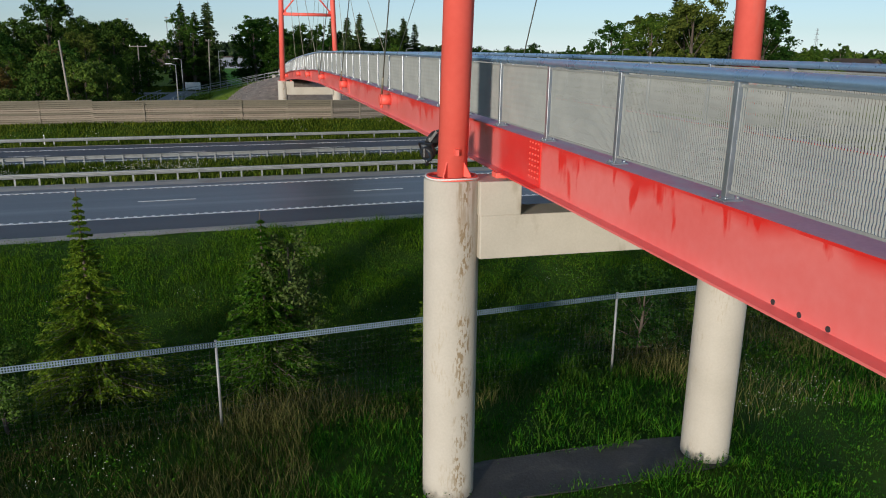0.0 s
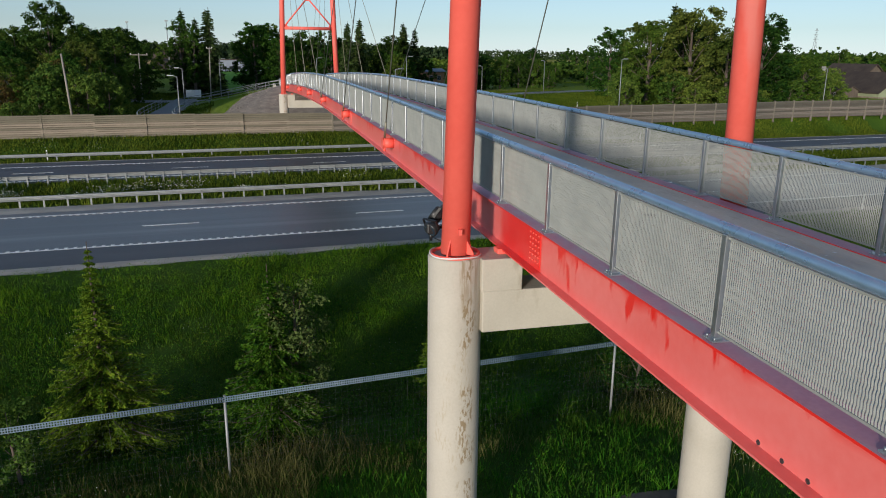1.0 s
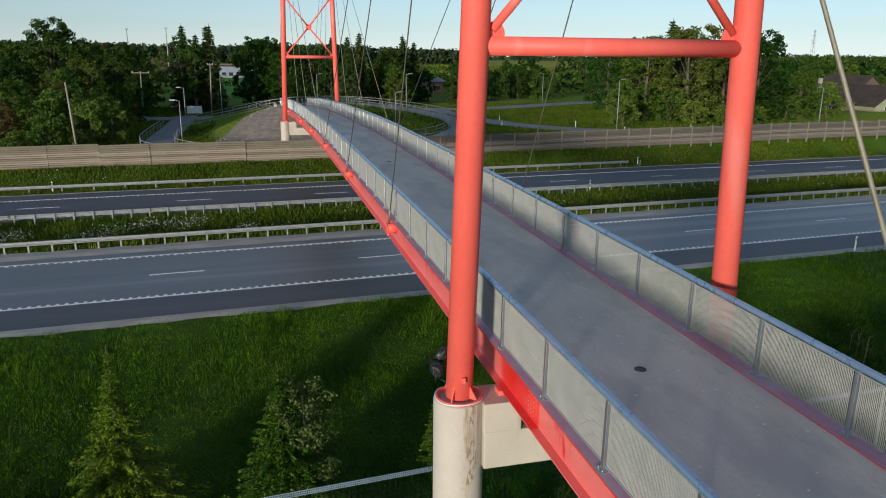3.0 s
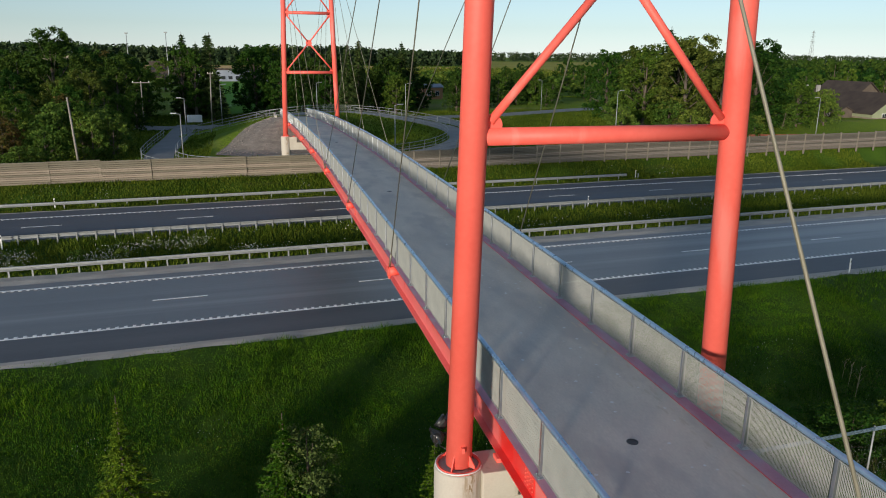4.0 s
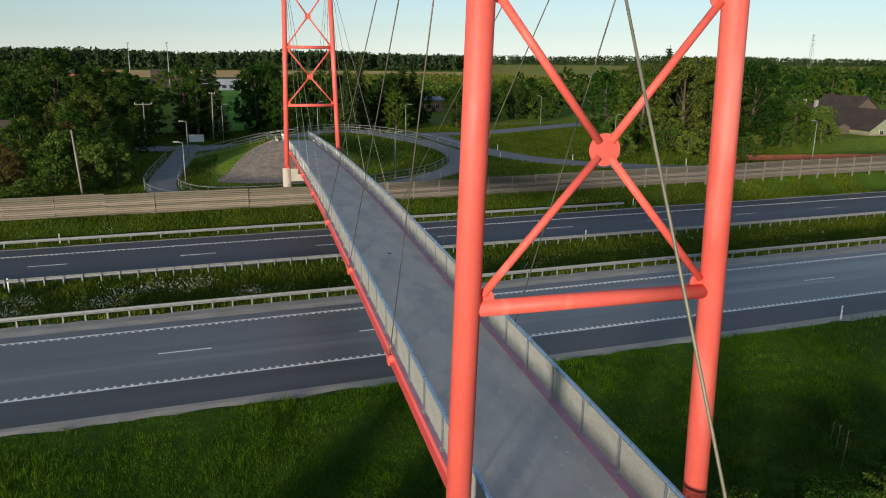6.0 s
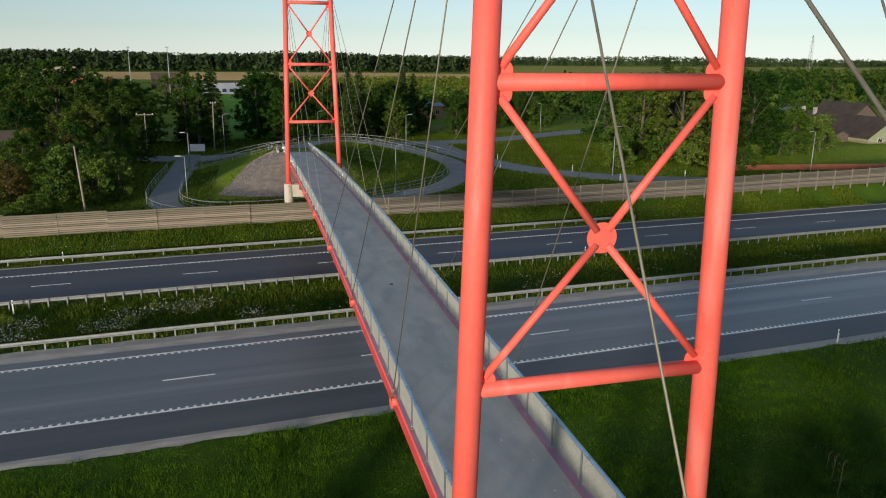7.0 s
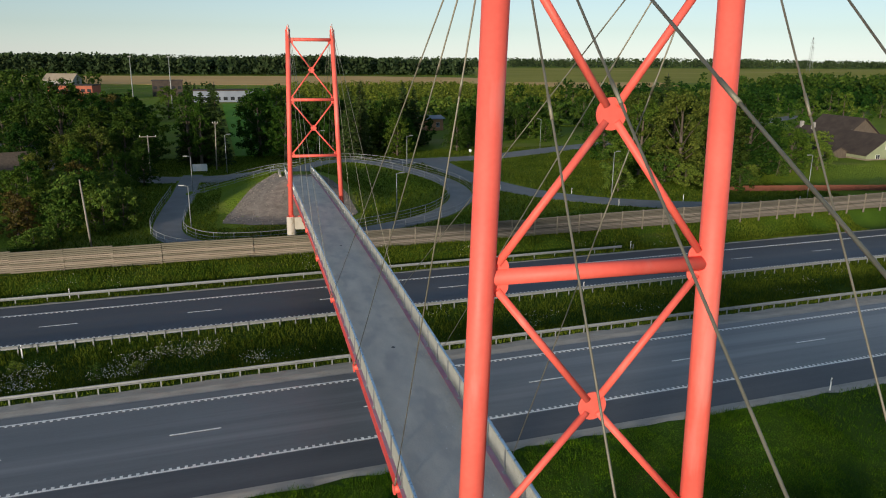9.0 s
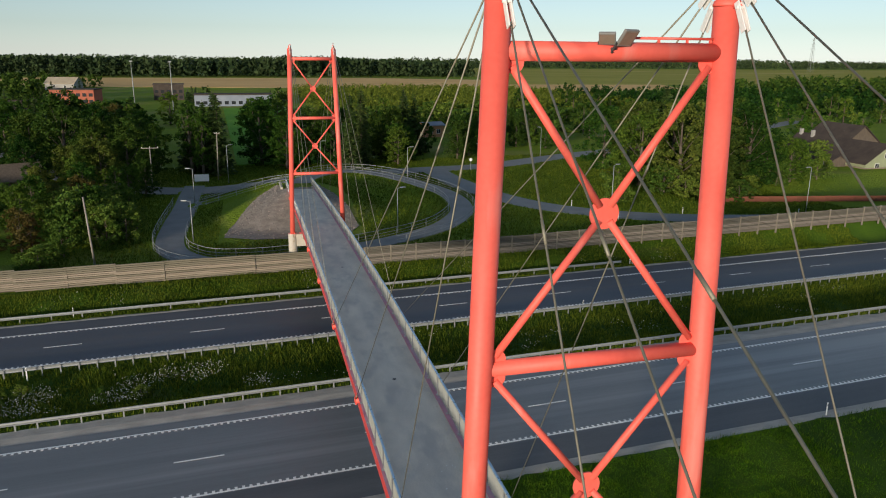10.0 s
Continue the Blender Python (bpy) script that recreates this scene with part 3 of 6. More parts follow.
def guard_rail(v, z, pitch, lo, hi, label, face=-1):
    """A steel crash barrier: a folded beam on channel posts."""
    g = thing("guard_rail", label, "guard rail", group="crash barriers", m=ROAD)
    sec = [(0.0, 0.44), (0.05, 0.47), (0.07, 0.52), (0.0, 0.56), (0.0, 0.60), (0.07, 0.64), (0.05, 0.70), (0.0, 0.73)]
    n = len(sec)
    us = np.arange(lo, hi + 0.1, 4.0)
    s = Shape()
    s.add([(u, v + face * (0.06 + a), z + b) for u in us for a, b in sec], [(n * i + j, n * i + n + j, n * i + n + j + 1, n * i + j + 1) for i in range(len(us) - 1) for j in range(n - 1)])
    s.add([(u, v + face * (0.045 + a), z + b) for u in us for a, b in sec], [(n * i + j, n * i + j + 1, n * i + n + j + 1, n * i + n + j) for i in range(len(us) - 1) for j in range(n - 1)])
    part("beam", s, GALV_MATT, g)
    post = Shape().box(-0.05, 0.05, -0.03, 0.03, -0.5, 0.70).box(-0.04, 0.04, min(0, face * 0.06), max(0, face * 0.06), 0.5, 0.66).mesh("post", GALV_MATT)
    u = lo + 0.3
    k = 0
    while u < hi and k < 290:
        part("post", post, GALV_MATT, g, m=Matrix.Translation((u, v, z)))
        u += pitch
        k += 1
    return g


def delineator(u, v, z):
    d = thing("delineator_post", "white plastic roadside marker post standing in the verge", "marker post", group="roadside marker posts", m=ROAD @ Matrix.Translation((u, v, z)))
    part("body", Shape().cbox(-0.05, 0.05, -0.03, 0.03, -0.2, 1.0, 0.012), WHITE, d)
    part("reflector", Shape().box(-0.03, 0.03, -0.036, 0.036, 0.72, 0.88), BLACK, d, "dark reflector band")


# ---- bridge ----
def pylon(y0, base_z, top_off, label):
    """A red portal tower of two leaning tubes with beams and crosses, on two concrete columns joined by a crosshead."""
    p = thing("pylon", label, "bridge pylon", (0, y0, 0), group="bridge pylons")
    zc = 5.9 + top_off
    foot = 2.82

    def leg_x(z):
        return foot - 0.0272 * (z - zc)
    top = 25.28 + top_off * 0.62
    beams = [12.37 + top_off * 0.75, 18.30 + top_off * 0.7, 24.43 + top_off * 0.65]
    for sx in (-1, 1):
        col = Shape().lathe([(0.485, base_z - 0.4), (0.49, base_z), (0.487, zc - 0.03), (0.465, zc), (0.02, zc + 0.01)], 40, Matrix.Translation((sx * foot, 0, 0)))
        col_ob = part("column", col, COLUMN, p, "cream concrete column with dark weathering streaks")
        part("collar", Shape().lathe([(0.44, zc), (0.44, zc + 0.05), (0.40, zc + 0.05), (0.40, zc)], 36, Matrix.Translation((sx * foot, 0, 0))), RED, col_ob, "red steel base ring")
        part("cable_loop", Shape().pipe([(sx * foot + 0.455 * math.cos(a), 0.455 * math.sin(a), zc + 0.03 + 0.012 * math.sin(3 * a)) for a in np.linspace(0.3, 5.9, 28)], 0.014, 6),
             WHITE, col_ob, "white cable laid round the base")
        leg = Shape()
        leg.tube((sx * leg_x(zc + 0.02), 0, zc + 0.02), (sx * leg_x(top), 0, top), 0.255, 0.25, 36)
        leg_ob = part("leg", leg, RED, p, "faded red painted steel tube")
        cap = Shape().lathe([(0.26, 0), (0.27, 0.03), (0.25, 0.10), (0.16, 0.17), (0.10, 0.30), (0.13, 0.34), (0.10, 0.44), (0.02, 0.47)], 24, Matrix.Translation((sx * leg_x(top), 0, top)))
        part("cap", cap, RED, leg_ob)
        for a in (-2.2, -0.9, 0.5, 2.0):
            g = Shape().add([(0.25, -0.012, 0), (0.40, -0.012, 0), (0.40, -0.012, 0.04), (0.25, -0.012, 0.26), (0.25, 0.012, 0), (0.40, 0.012, 0), (0.40, 0.012, 0.04), (0.25, 0.012, 0.26)],
                            ((0, 1, 2, 3), (7, 6, 5, 4), (0, 4, 5, 1), (1, 5, 6, 2), (2, 6, 7, 3)))
            part("gusset", g, RED, leg_ob, m=Matrix.Translation((sx * foot, 0, zc + 0.04)) @ Matrix.Rotation(a, 4, "Z"))
        part("earth_tab", Shape().box(-0.03, 0.03, -0.33, -0.24, 0.42, 0.52), RED, leg_ob, m=Matrix.Translation((sx * foot, 0, zc)))
        for i, zb in enumerate(beams):
            # rounded plates where the braces meet leg and beam
            for up in ((1,), (1, -1), (-1,))[i]:
                x = sx * (leg_x(zb) - 0.33)
                zz = zb + up * 0.20
                tab = Shape().tube((x, -0.022, zz), (x, 0.022, zz), 0.20, n=24)
                a, b = sorted((x, sx * (leg_x(zb) - 0.1)))
                tab.box(a, b, -0.021, 0.021, zz - 0.19, zz + 0.19)
                part("node_plate", tab, RED, p)
    for zb, r in zip(beams, (0.16, 0.16, 0.178)):
        part("beam", Shape().tube((-leg_x(zb) + 0.1, 0, zb), (leg_x(zb) - 0.1, 0, zb), r, n=28), RED, p, "red crossbeam tube")
    for lo, hi in zip(beams, beams[1:]):
        zm = (lo + hi) / 2
        hub = Shape().tube((0, -0.025, zm), (0, 0.025, zm), 0.31, n=36)
        part("hub_plate", hub, RED, p, "round red plate where the braces cross")
        for sx in (-1, 1):
            for zz, sgn in ((lo, 1), (hi, -1)):
                a = Vector((sx * (leg_x(zz) - 0.30), 0, zz + sgn * 0.26))
                d = (Vector((0, 0, zm)) - a)
                part("brace", Shape().tube(a, a + d * (1 - 0.18 / d.length), 0.078, n=18), RED, p)
    # concrete crosshead with raised bearing seats
    s = Shape()
    s.cbox(-foot + 0.40, foot - 0.40, -0.42, 0.42, zc - 1.38, zc - 0.61, 0.02)
    for sx in (-1, 1):
        a, b = sorted((sx * (foot - 0.38), sx * (foot - 1.14)))
        s.cbox(a, b, -0.42, 0.42, zc - 0.62, zc - 0.02, 0.02)
    cross = part("crosshead", s, CONCRETE, p, "cream concrete crossbeam between the columns")
    for sx in (-1, 1):
        part("bearing", Shape().cbox(sx * 1.95 - 0.11, sx * 1.95 + 0.11, -0.13, 0.13, zc - 0.02, zc + 0.075, 0.015), RED, cross, "red steel bearing")
    return p, leg_x, top


def tilt_along(y):
    """Pose on the walkway at y, leaning with its slope."""
    slope = math.atan((deck_z(y + 0.5) - deck_z(y - 0.5)))
    return Matrix.Translation((deck_x(y), y, deck_z(y))) @ Matrix.Rotation(slope, 4, "X")


DECK_LO, DECK_HI = -38.0, 106.0
ANCHORS_BACK = {-1: -10.90, -2: -21.70, -3: -33.75}


def anchor_y(k):
    """Where the k-th stay from the near tower meets the girder."""
    return ANCHORS_BACK.get(k, 11.32 * k if k < 4 else 11.25 * k)


def build_bridge():
    br = thing("footbridge", "arched footbridge with red steel girders and a grey concrete walkway", "bridge")
    ys = np.arange(DECK_LO, DECK_HI + 0.1, 1.5)
    s = Shape()
    sec = [(-1.83, -0.02), (0, 0.015), (1.83, -0.02), (1.83, -0.26), (-1.83, -0.26)]
    n = len(sec)
    s.add([(deck_x(y) + x, y, deck_z(y) + z - 0.03) for y in ys for x, z in sec], [(n * i + j, n * i + (j + 1) % n, n * i + n + (j + 1) % n, n * i + n + j) for i in range(len(ys) - 1) for j in range(n)])
    part("walkway", s, DECK, br, "grey concrete walkway with pale stains")
    drain = Shape().lathe([(0.11, 0), (0.11, 0.012), (0.085, 0.012), (0.08, 0.004)], 20)
    for y in (-1.42, 24.0, 47.5):
        part("drain", drain, DARK_STEEL, br, "dark round drain cover", m=Matrix.Translation((0.16 if y < 0 else 0.3, y, deck_z(y) - 0.018)))
    for sx in (-1, 1):
        # welded I-girder: web, top and bottom flange
        g = Shape()
        prof = [(1.80, -0.034), (2.15, -0.045), (2.15, -0.072), (1.935, -0.075), (1.935, -0.825), (2.085, -0.83), (2.085, -0.855), (1.72, -0.855), (1.72, -0.83), (1.885, -0.825), (1.885, -0.075), (1.80, -0.06)]
        n = len(prof)
        g.add([(deck_x(y) + sx * x, y, deck_z(y) + z) for y in ys for x, z in prof],
              [((n * i + j, n * i + (j + 1) % n, n * i + n + (j + 1) % n, n * i + n + j) if sx > 0 else (n * i + j, n * i + n + j, n * i + n + (j + 1) % n, n * i + (j + 1) % n)) for i in range(len(ys) - 1) for j in range(n)])
        gm = g.mesh("girder", RED_GIRDER)
        # only the upward faces carry the painted sky reflection
        gm.materials.append(FLANGE)
        gm.polygons.foreach_set("material_index", [1 if k % n == 0 else 0 for k in range(len(gm.polygons))])
        gi = part("girder", gm, RED_GIRDER, br, "red painted steel girder with pale rain streaks and a dusty top tinted mauve for reflected sky")
        for y in (-1.35, 66.0, 22.0, 44.0):
            pl = Shape().box(1.930 if sx > 0 else -1.947, 1.947 if sx > 0 else -1.930, -0.24, 0.24, -0.76, -0.12)
            plate = part("splice_plate", pl, RED_GIRDER, gi, m=tilt_along(y))
            bolts = Shape()
            for a in range(4):
                for b in range(7):
                    c = Vector((sx * 1.946, -0.18 + a * 0.12, -0.70 + b * 0.09))
                    bolts.tube(c, c + Vector((sx * 0.018, 0, 0)), 0.018, n=6)
            part("bolts", bolts, RED, gi, kind="stuff", m=tilt_along(y))
        # solid discs, coloured dark for the shade inside the drain holes
        for y in (-7.66, -7.34, -7.02):
            hole = Shape().tube((sx * 1.925, 0, -0.795), (sx * 1.939, 0, -0.795), 0.026, n=14)
            part("drain_hole", hole, DARK_STEEL, gi, "dark disc standing in for the shade of a drain hole", m=tilt_along(y))
        for y in np.arange(-33.4, 100, 2.15 * 4):
            rib = Shape().box(min(sx * 1.80, sx * 1.89), max(sx * 1.80, sx * 1.89), -0.006, 0.006, -0.82, -0.30)
            part("stiffener", rib, RED_GIRDER, gi, m=tilt_along(y))
        # cable anchors
        for k in range(-3, 9):
            y = anchor_y(k)
            if k in (0, 6) or y < DECK_LO + 2:
                continue
            an = Shape()
            an.tube((sx * 1.92, 0, -0.36), (sx * 2.27, 0, -0.36), 0.165, n=24)
            an.tube((sx * 2.27, 0, -0.36), (sx * 2.30, 0, -0.36), 0.18, n=24)
            an.tube((sx * 2.23, 0, -0.62), (sx * 2.23, 0, -0.48), 0.05, n=10)
            anchor = part("cable_anchor", an, RED, gi, "red anchor tube on the girder", m=tilt_along(y))
            lug = Shape().box(-0.015, 0.015, -0.10, 0.10, -0.30, -0.10)
            part("lug", lug, RED, anchor, m=Matrix.Translation((sx * 2.23, 0, 0)))
    return br


def expanded_panel():
    """Infill of vertical zigzag strands in a thin frame, 2.05 m by 0.9 m."""
    s = Shape()
    pitch, n = 0.030, 20
    w = 0.0066
    k = int(2.04 / pitch)
    for i in range(k + 1):
        y = -1.02 + i * pitch
        pts = []
        for j in range(n + 1):
            z = 0.05 + 0.94 * j / n
            o = 0.0030 if j % 2 else -0.0030
            pts += [(0.0032, y + o - w, z), (-0.0032, y + o + w, z)]
        s.add(pts, [(2 * j, 2 * j + 1, 2 * j + 3, 2 * j + 2) for j in range(n)])
    for z in (0.045, 0.985):
        s.box(-0.012, 0.012, -1.04, 1.04, z - 0.012, z + 0.012)
    return s.mesh("mesh_panel", MESH)


def build_railings():
    panel = expanded_panel()
    post = Shape()
    post.cbox(-0.05, 0.05, -0.035, 0.035, 0.0, 1.06, 0.008)
    post.cbox(-0.10, 0.10, -0.09, 0.09, 0.0, 0.018, 0.004)
    for a in (-0.065, 0.065):
        for b in (-0.06, 0.06):
            post.tube((a, b, 0.018), (a, b, 0.045), 0.014, n=6)
    post_me = post.mesh("post", GALV)
    for sx in (-1, 1):
        r = thing("railing", "galvanised steel railing with expanded metal panels and a tube handrail", "railing", group="railings of the footbridge")
        top = Shape()
        ys = np.arange(DECK_LO + 1, DECK_HI - 1, 2.15)
        top.pipe([(deck_x(y) + sx * 2.03, y, deck_z(y) + 1.07) for y in ys], 0.056, 14)
        part("handrail", top, HANDRAIL, r, "round galvanised handrail")
        y = 0.1 - 2.15 * 17
        while y < DECK_HI - 1:
            part("post", post_me, GALV, r, m=Matrix.Translation((sx * 2.02, 0, -0.04)) @ tilt_along(y))
            if y + 2.15 < DECK_HI - 1:
                part("mesh_panel", panel, MESH, r, m=Matrix.Translation((sx * 2.02, 0, 0)) @ tilt_along(y + 1.075))
            y += 2.15


def build_stays(leg_x, y0, top, off):
    """Steel stays from the legs' heads to the anchors on the girders."""
    for sx in (-1, 1):
        for d in (-1, 1):
            for k in (1, 2, 3):
                ya = anchor_y(d * k) if y0 == 0 else y0 + d * 11.25 * k
                za = deck_z(ya) - 0.30
                apex = top + 0.72
                slope = (apex - za) / abs(ya - y0)
                a = Vector((deck_x(ya) + sx * 2.23, ya, za))
                b = Vector((sx * (leg_x(25) + (-0.02, -0.05, -0.08)[k - 1]), y0 + d * 0.42, apex - 0.42 * slope))
                if sx > 0 and d < 0 and k == 3:
                    b.z += 0.18
                zt = b.z
                st = thing("stay_cable", "grey steel stay cable between tower head and girder", "stay cable", group="stay cables")
                u = (b - a).normalized()
                L = (b - a).length
                part("rope", Shape().tube(a + u * 0.7, b - u * 0.4, 0.0185, n=10), CABLE, st)
                part("turnbuckle", Shape().tube(a + u * 0.15, a + u * 0.75, 0.036, n=12), CABLE, st, "thick threaded tensioner")
                sl = b - u * (L * 0.18)
                part("sleeve", Shape().tube(sl, sl - u * 0.40, 0.027, n=12), CABLE, st, "thicker clamp sleeve")
                cl = Shape()
                mm = Matrix.Translation(b) @ u.to_track_quat("Z", "X").to_matrix().to_4x4()
                for e in (-0.05, 0.05):
                    cl.cbox(-0.07, 0.07, e - 0.014, e + 0.014, -0.5, 0.12, 0.01, mm)
                cl.tube(mm @ Vector((0, -0.09, 0.0)), mm @ Vector((0, 0.09, 0.0)), 0.035, n=12)
                part("clevis", cl, WHITE, st, "pale grey fork end")
                part("fork_lug", Shape().tube((sx * leg_x(zt), y0 + d * 0.2, zt + 0.05), b, 0.06, n=8), RED, st, "red lug on the leg")


# ---- walls, fences, poles ----
def build_noise_wall():
    """Low timber screen along the far carriageway: long panels that overlap at their ends, then shorter ones between posts."""
    w = thing("wall_timber_screen", "weathered brown timber noise wall of horizontal boards", "noise wall", kind="structure")
    rnd = random.Random(5)

    def panels(length, height, n, gap, material, count):
        made = []
        for k in range(count):
            s = Shape()
            h = height + rnd.uniform(-0.06, 0.06)
            for i in range(n):
                a, b = i * h / n, (i + 1) * h / n - gap
                t = rnd.uniform(0.0, 0.06)
                e, f = rnd.uniform(-0.015, 0.015), rnd.uniform(-0.012, 0.012)
                x0, x1 = -length / 2 + rnd.uniform(-0.03, 0.03), length / 2 + rnd.uniform(-0.03, 0.03)
                s.add([(x0, -0.03 - t, a + e), (x1, -0.03 - t, a + f), (x1, 0.05, a + f), (x0, 0.05, a + e), (x0, -0.03 - t, b + e), (x1, -0.03 - t, b + f), (x1, 0.05, b + f), (x0, 0.05, b + e)],
                      ((0, 3, 2, 1), (4, 5, 6, 7), (0, 1, 5, 4), (1, 2, 6, 5), (2, 3, 7, 6), (3, 0, 4, 7)))
            made.append(s.mesh("board_panel", material))
        return made
    long_panels, short_panels = panels(4.86, 2.14, 11, 0.035, WOOD_WALL, 8), panels(2.94, 2.06, 12, 0.04, WOOD_WALL_GREY, 8)
    # dark sheets added behind the boards; their colour stands in for shade in the gaps
    long_back = Shape().box(-2.33, 2.33, 0.055, 0.075, -0.1, 2.04).mesh("backing", BARK)
    short_back = Shape().box(-1.47, 1.47, 0.055, 0.075, -0.1, 1.95).mesh("backing", BARK)
    post = Shape().cbox(-0.075, 0.075, -0.10, 0.10, -0.6, 2.12, 0.012).mesh("post", WOOD_POST)
    a = math.atan(0.052)
    turn = Matrix.Rotation(a, 4, "Z")
    for k in range(23):
        x = 2.1 - 4.62 * k
        y = 66.45 + 0.052 * x
        z = 1.17 + 0.04 * math.sin(k * 0.9) + (0.14 if x < -18 else 0)
        m = Matrix.Translation((x - 2.31, y - 0.09 + 0.05 * (k % 2), z + rnd.uniform(-0.04, 0.04))) @ turn @ Matrix.Rotation(rnd.uniform(-0.012, 0.012), 4, "Y") @ Matrix.Rotation(rnd.uniform(-0.02, 0.02), 4, "Z")
        part("board_panel", rnd.choice(long_panels), WOOD_WALL, w, m=m)
        part("backing", long_back, BARK, w, m=Matrix.Translation((x - 2.31, y + 0.08, z)) @ turn)
        part("post", post, WOOD_POST, w, m=Matrix.Translation((x, y + 0.20, z - 0.12)) @ turn)
    for k in range(41):
        x = 2.1 + 3.0 * k
        y = 66.45 + 0.052 * x
        z = 1.16 + 0.03 * math.sin(k * 0.7) + 0.0115 * min(90, x)
        part("board_panel", rnd.choice(short_panels), WOOD_WALL_GREY, w, m=Matrix.Translation((x + 1.5, y + 0.09, z + rnd.uniform(-0.03, 0.03))) @ turn @ Matrix.Rotation(-0.0115 if x < 90 else 0, 4, "Y"))
        part("backing", short_back, BARK, w, m=Matrix.Translation((x + 1.5, y + 0.09, z)) @ turn)
        part("post", post, WOOD_POST, w, m=Matrix.Translation((x, y, z)) @ turn)


def build_wire_fence():
    """Game fence with a slotted steel strip along its top."""
    f = thing("wire_fence", "galvanised wire mesh fence with a slotted steel top strip", "fence")
    y_at = lambda x: 4.0 + 0.06 * (x + 7)
    top = lambda x: float(np.interp(x, [-37, -12, -7, 3, 13, 43], [1.25, 1.60, 1.69, 1.87, 1.88, 1.95]))
    xs = [-37.0, -32.0, -27.0, -22.0, -17.0, -12.1, -7.17, 3.03, 13.2, 23, 33, 43]
    for x in xs:
        p = Shape().tube((x, y_at(x), ground(x, y_at(x)) - 0.4), (x, y_at(x), top(x) + 0.03), 0.032, n=12)
        part("post", p, GALV_MATT, f)
    strip_s, slots, wires = Shape(), Shape(), Shape()
    for a, b in zip(xs, xs[1:]):
        for dz in (0.0, -0.06, -0.12):
            strip_s.tube((a, y_at(a) - 0.035, top(a) + dz), (b, y_at(b) - 0.035, top(b) + dz), 0.011, n=6)
        n = int((b - a) / 0.055)
        for i in range(n):
            t = i / n
            x = a + (b - a) * t
            slots.box(x, x + 0.028, y_at(x) - 0.042, y_at(x) - 0.028, top(x) - 0.052, top(x) - 0.008)
            slots.box(x, x + 0.028, y_at(x) - 0.042, y_at(x) - 0.028, top(x) - 0.113, top(x) - 0.068)
        za, zb = ground(a, y_at(a)), ground(b, y_at(b))
        for i in range(13):
            t = i / 13
            wires.tube((a, y_at(a) - 0.03, za + (top(a) - 0.15 - za) * t), (b, y_at(b) - 0.03, zb + (top(b) - 0.15 - zb) * t), 0.0008, n=4, caps=False)
        n = int((b - a) / 0.15)
        for i in range(n):
            t = i / n
            x = a + (b - a) * t
            wires.tube((x, y_at(x) - 0.03, za + (zb - za) * t), (x, y_at(x) - 0.03, top(x) - 0.15), 0.0007, n=4, caps=False)
    part("top_strip", strip_s, BLUE_ZINC, f, kind="stuff")
    part("slotted_strip", slots, BLUE_ZINC, f, kind="stuff")
    part("wire_mesh", wires, WIRE, f, kind="stuff")
    br = Shape().tube((5.4, y_at(5.4) - 0.6, ground(5.4, 4)), (6.4, y_at(6.4), 1.9), 0.03, n=10)
    part("brace", br, GALV_MATT, f)


def path_railing(line, label, h=1.05, every=2.0):
    """Tube railing with two rails beside a path."""
    r = thing("path_railing", label, "railing", group="railings of the looping path")
    pts = [Vector(p) for p in line]
    for dz, rad in ((h, 0.04), (h * 0.55, 0.028), (h * 0.2, 0.022)):
        s = Shape().pipe([p + Vector((0, 0, dz)) for p in pts], rad, 6)
        part("rail", s, GALV_MATT, r)
    post = Shape().tube((0, 0, -0.4), (0, 0, h), 0.034, n=8).mesh("post", GALV_MATT)
    acc = 0
    for a, b in zip(pts, pts[1:]):
        acc += (b - a).length
        if acc >= every:
            acc = 0
            part("post", post, GALV_MATT, r, m=Matrix.Translation(b))


def offset(line, d):
    pts = [Vector(p) for p in line]
    out = []
    for i, p in enumerate(pts):
        t = pts[min(i + 1, len(pts) - 1)] - pts[max(i - 1, 0)]
        out.append(p + Vector((-t.y, t.x, 0)).normalized() * d)
    return out


def street_lamp(x, y, h, az, label="grey street lamp with a slanted head on a thin steel pole"):
    z = ground(x, y)
    l = thing("street_lamp", label, "street lamp", (x, y, z), group="street lamps")
    part("pole", Shape().tube((0, 0, -0.3), (0, 0, h), 0.075, 0.045, 12), GALV_MATT, l)
    d = Vector((math.cos(az), math.sin(az), 0.12))
    part("arm", Shape().tube((0, 0, h - 0.02), d * 0.5 + Vector((0, 0, h)), 0.03, n=8), GALV_MATT, l)
    m = Matrix.Translation(d * 0.4 + Vector((0, 0, h))) @ Matrix.Rotation(az, 4, "Z")
    part("head", Shape().cbox(0, 0.75, -0.13, 0.13, -0.02, 0.11, 0.03, m), GALV_MATT, l, "pale lamp head")


def utility_pole(x, y, h, lean, arm, label):
    z = ground(x, y)
    p = thing("utility_pole", label, "utility pole", (x, y, z), group="utility poles")
    part("pole", Shape().tube((0, 0, -0.5), (lean, 0, h), 0.13, 0.085, 14), POLE, p)
    if arm:
        part("crossarm", Shape().cbox(lean - arm, lean + arm, -0.06, 0.06, h - 0.22, h - 0.10, 0.01), POLE, p)
        for e in (-0.9, 0, 0.9):
            part("insulator", Shape().lathe([(0.03, 0), (0.06, 0.05), (0.04, 0.09), (0.06, 0.13), (0.03, 0.2)], 10, Matrix.Translation((lean + e * arm, 0, h - 0.10))), WHITE, p, "pale insulator")


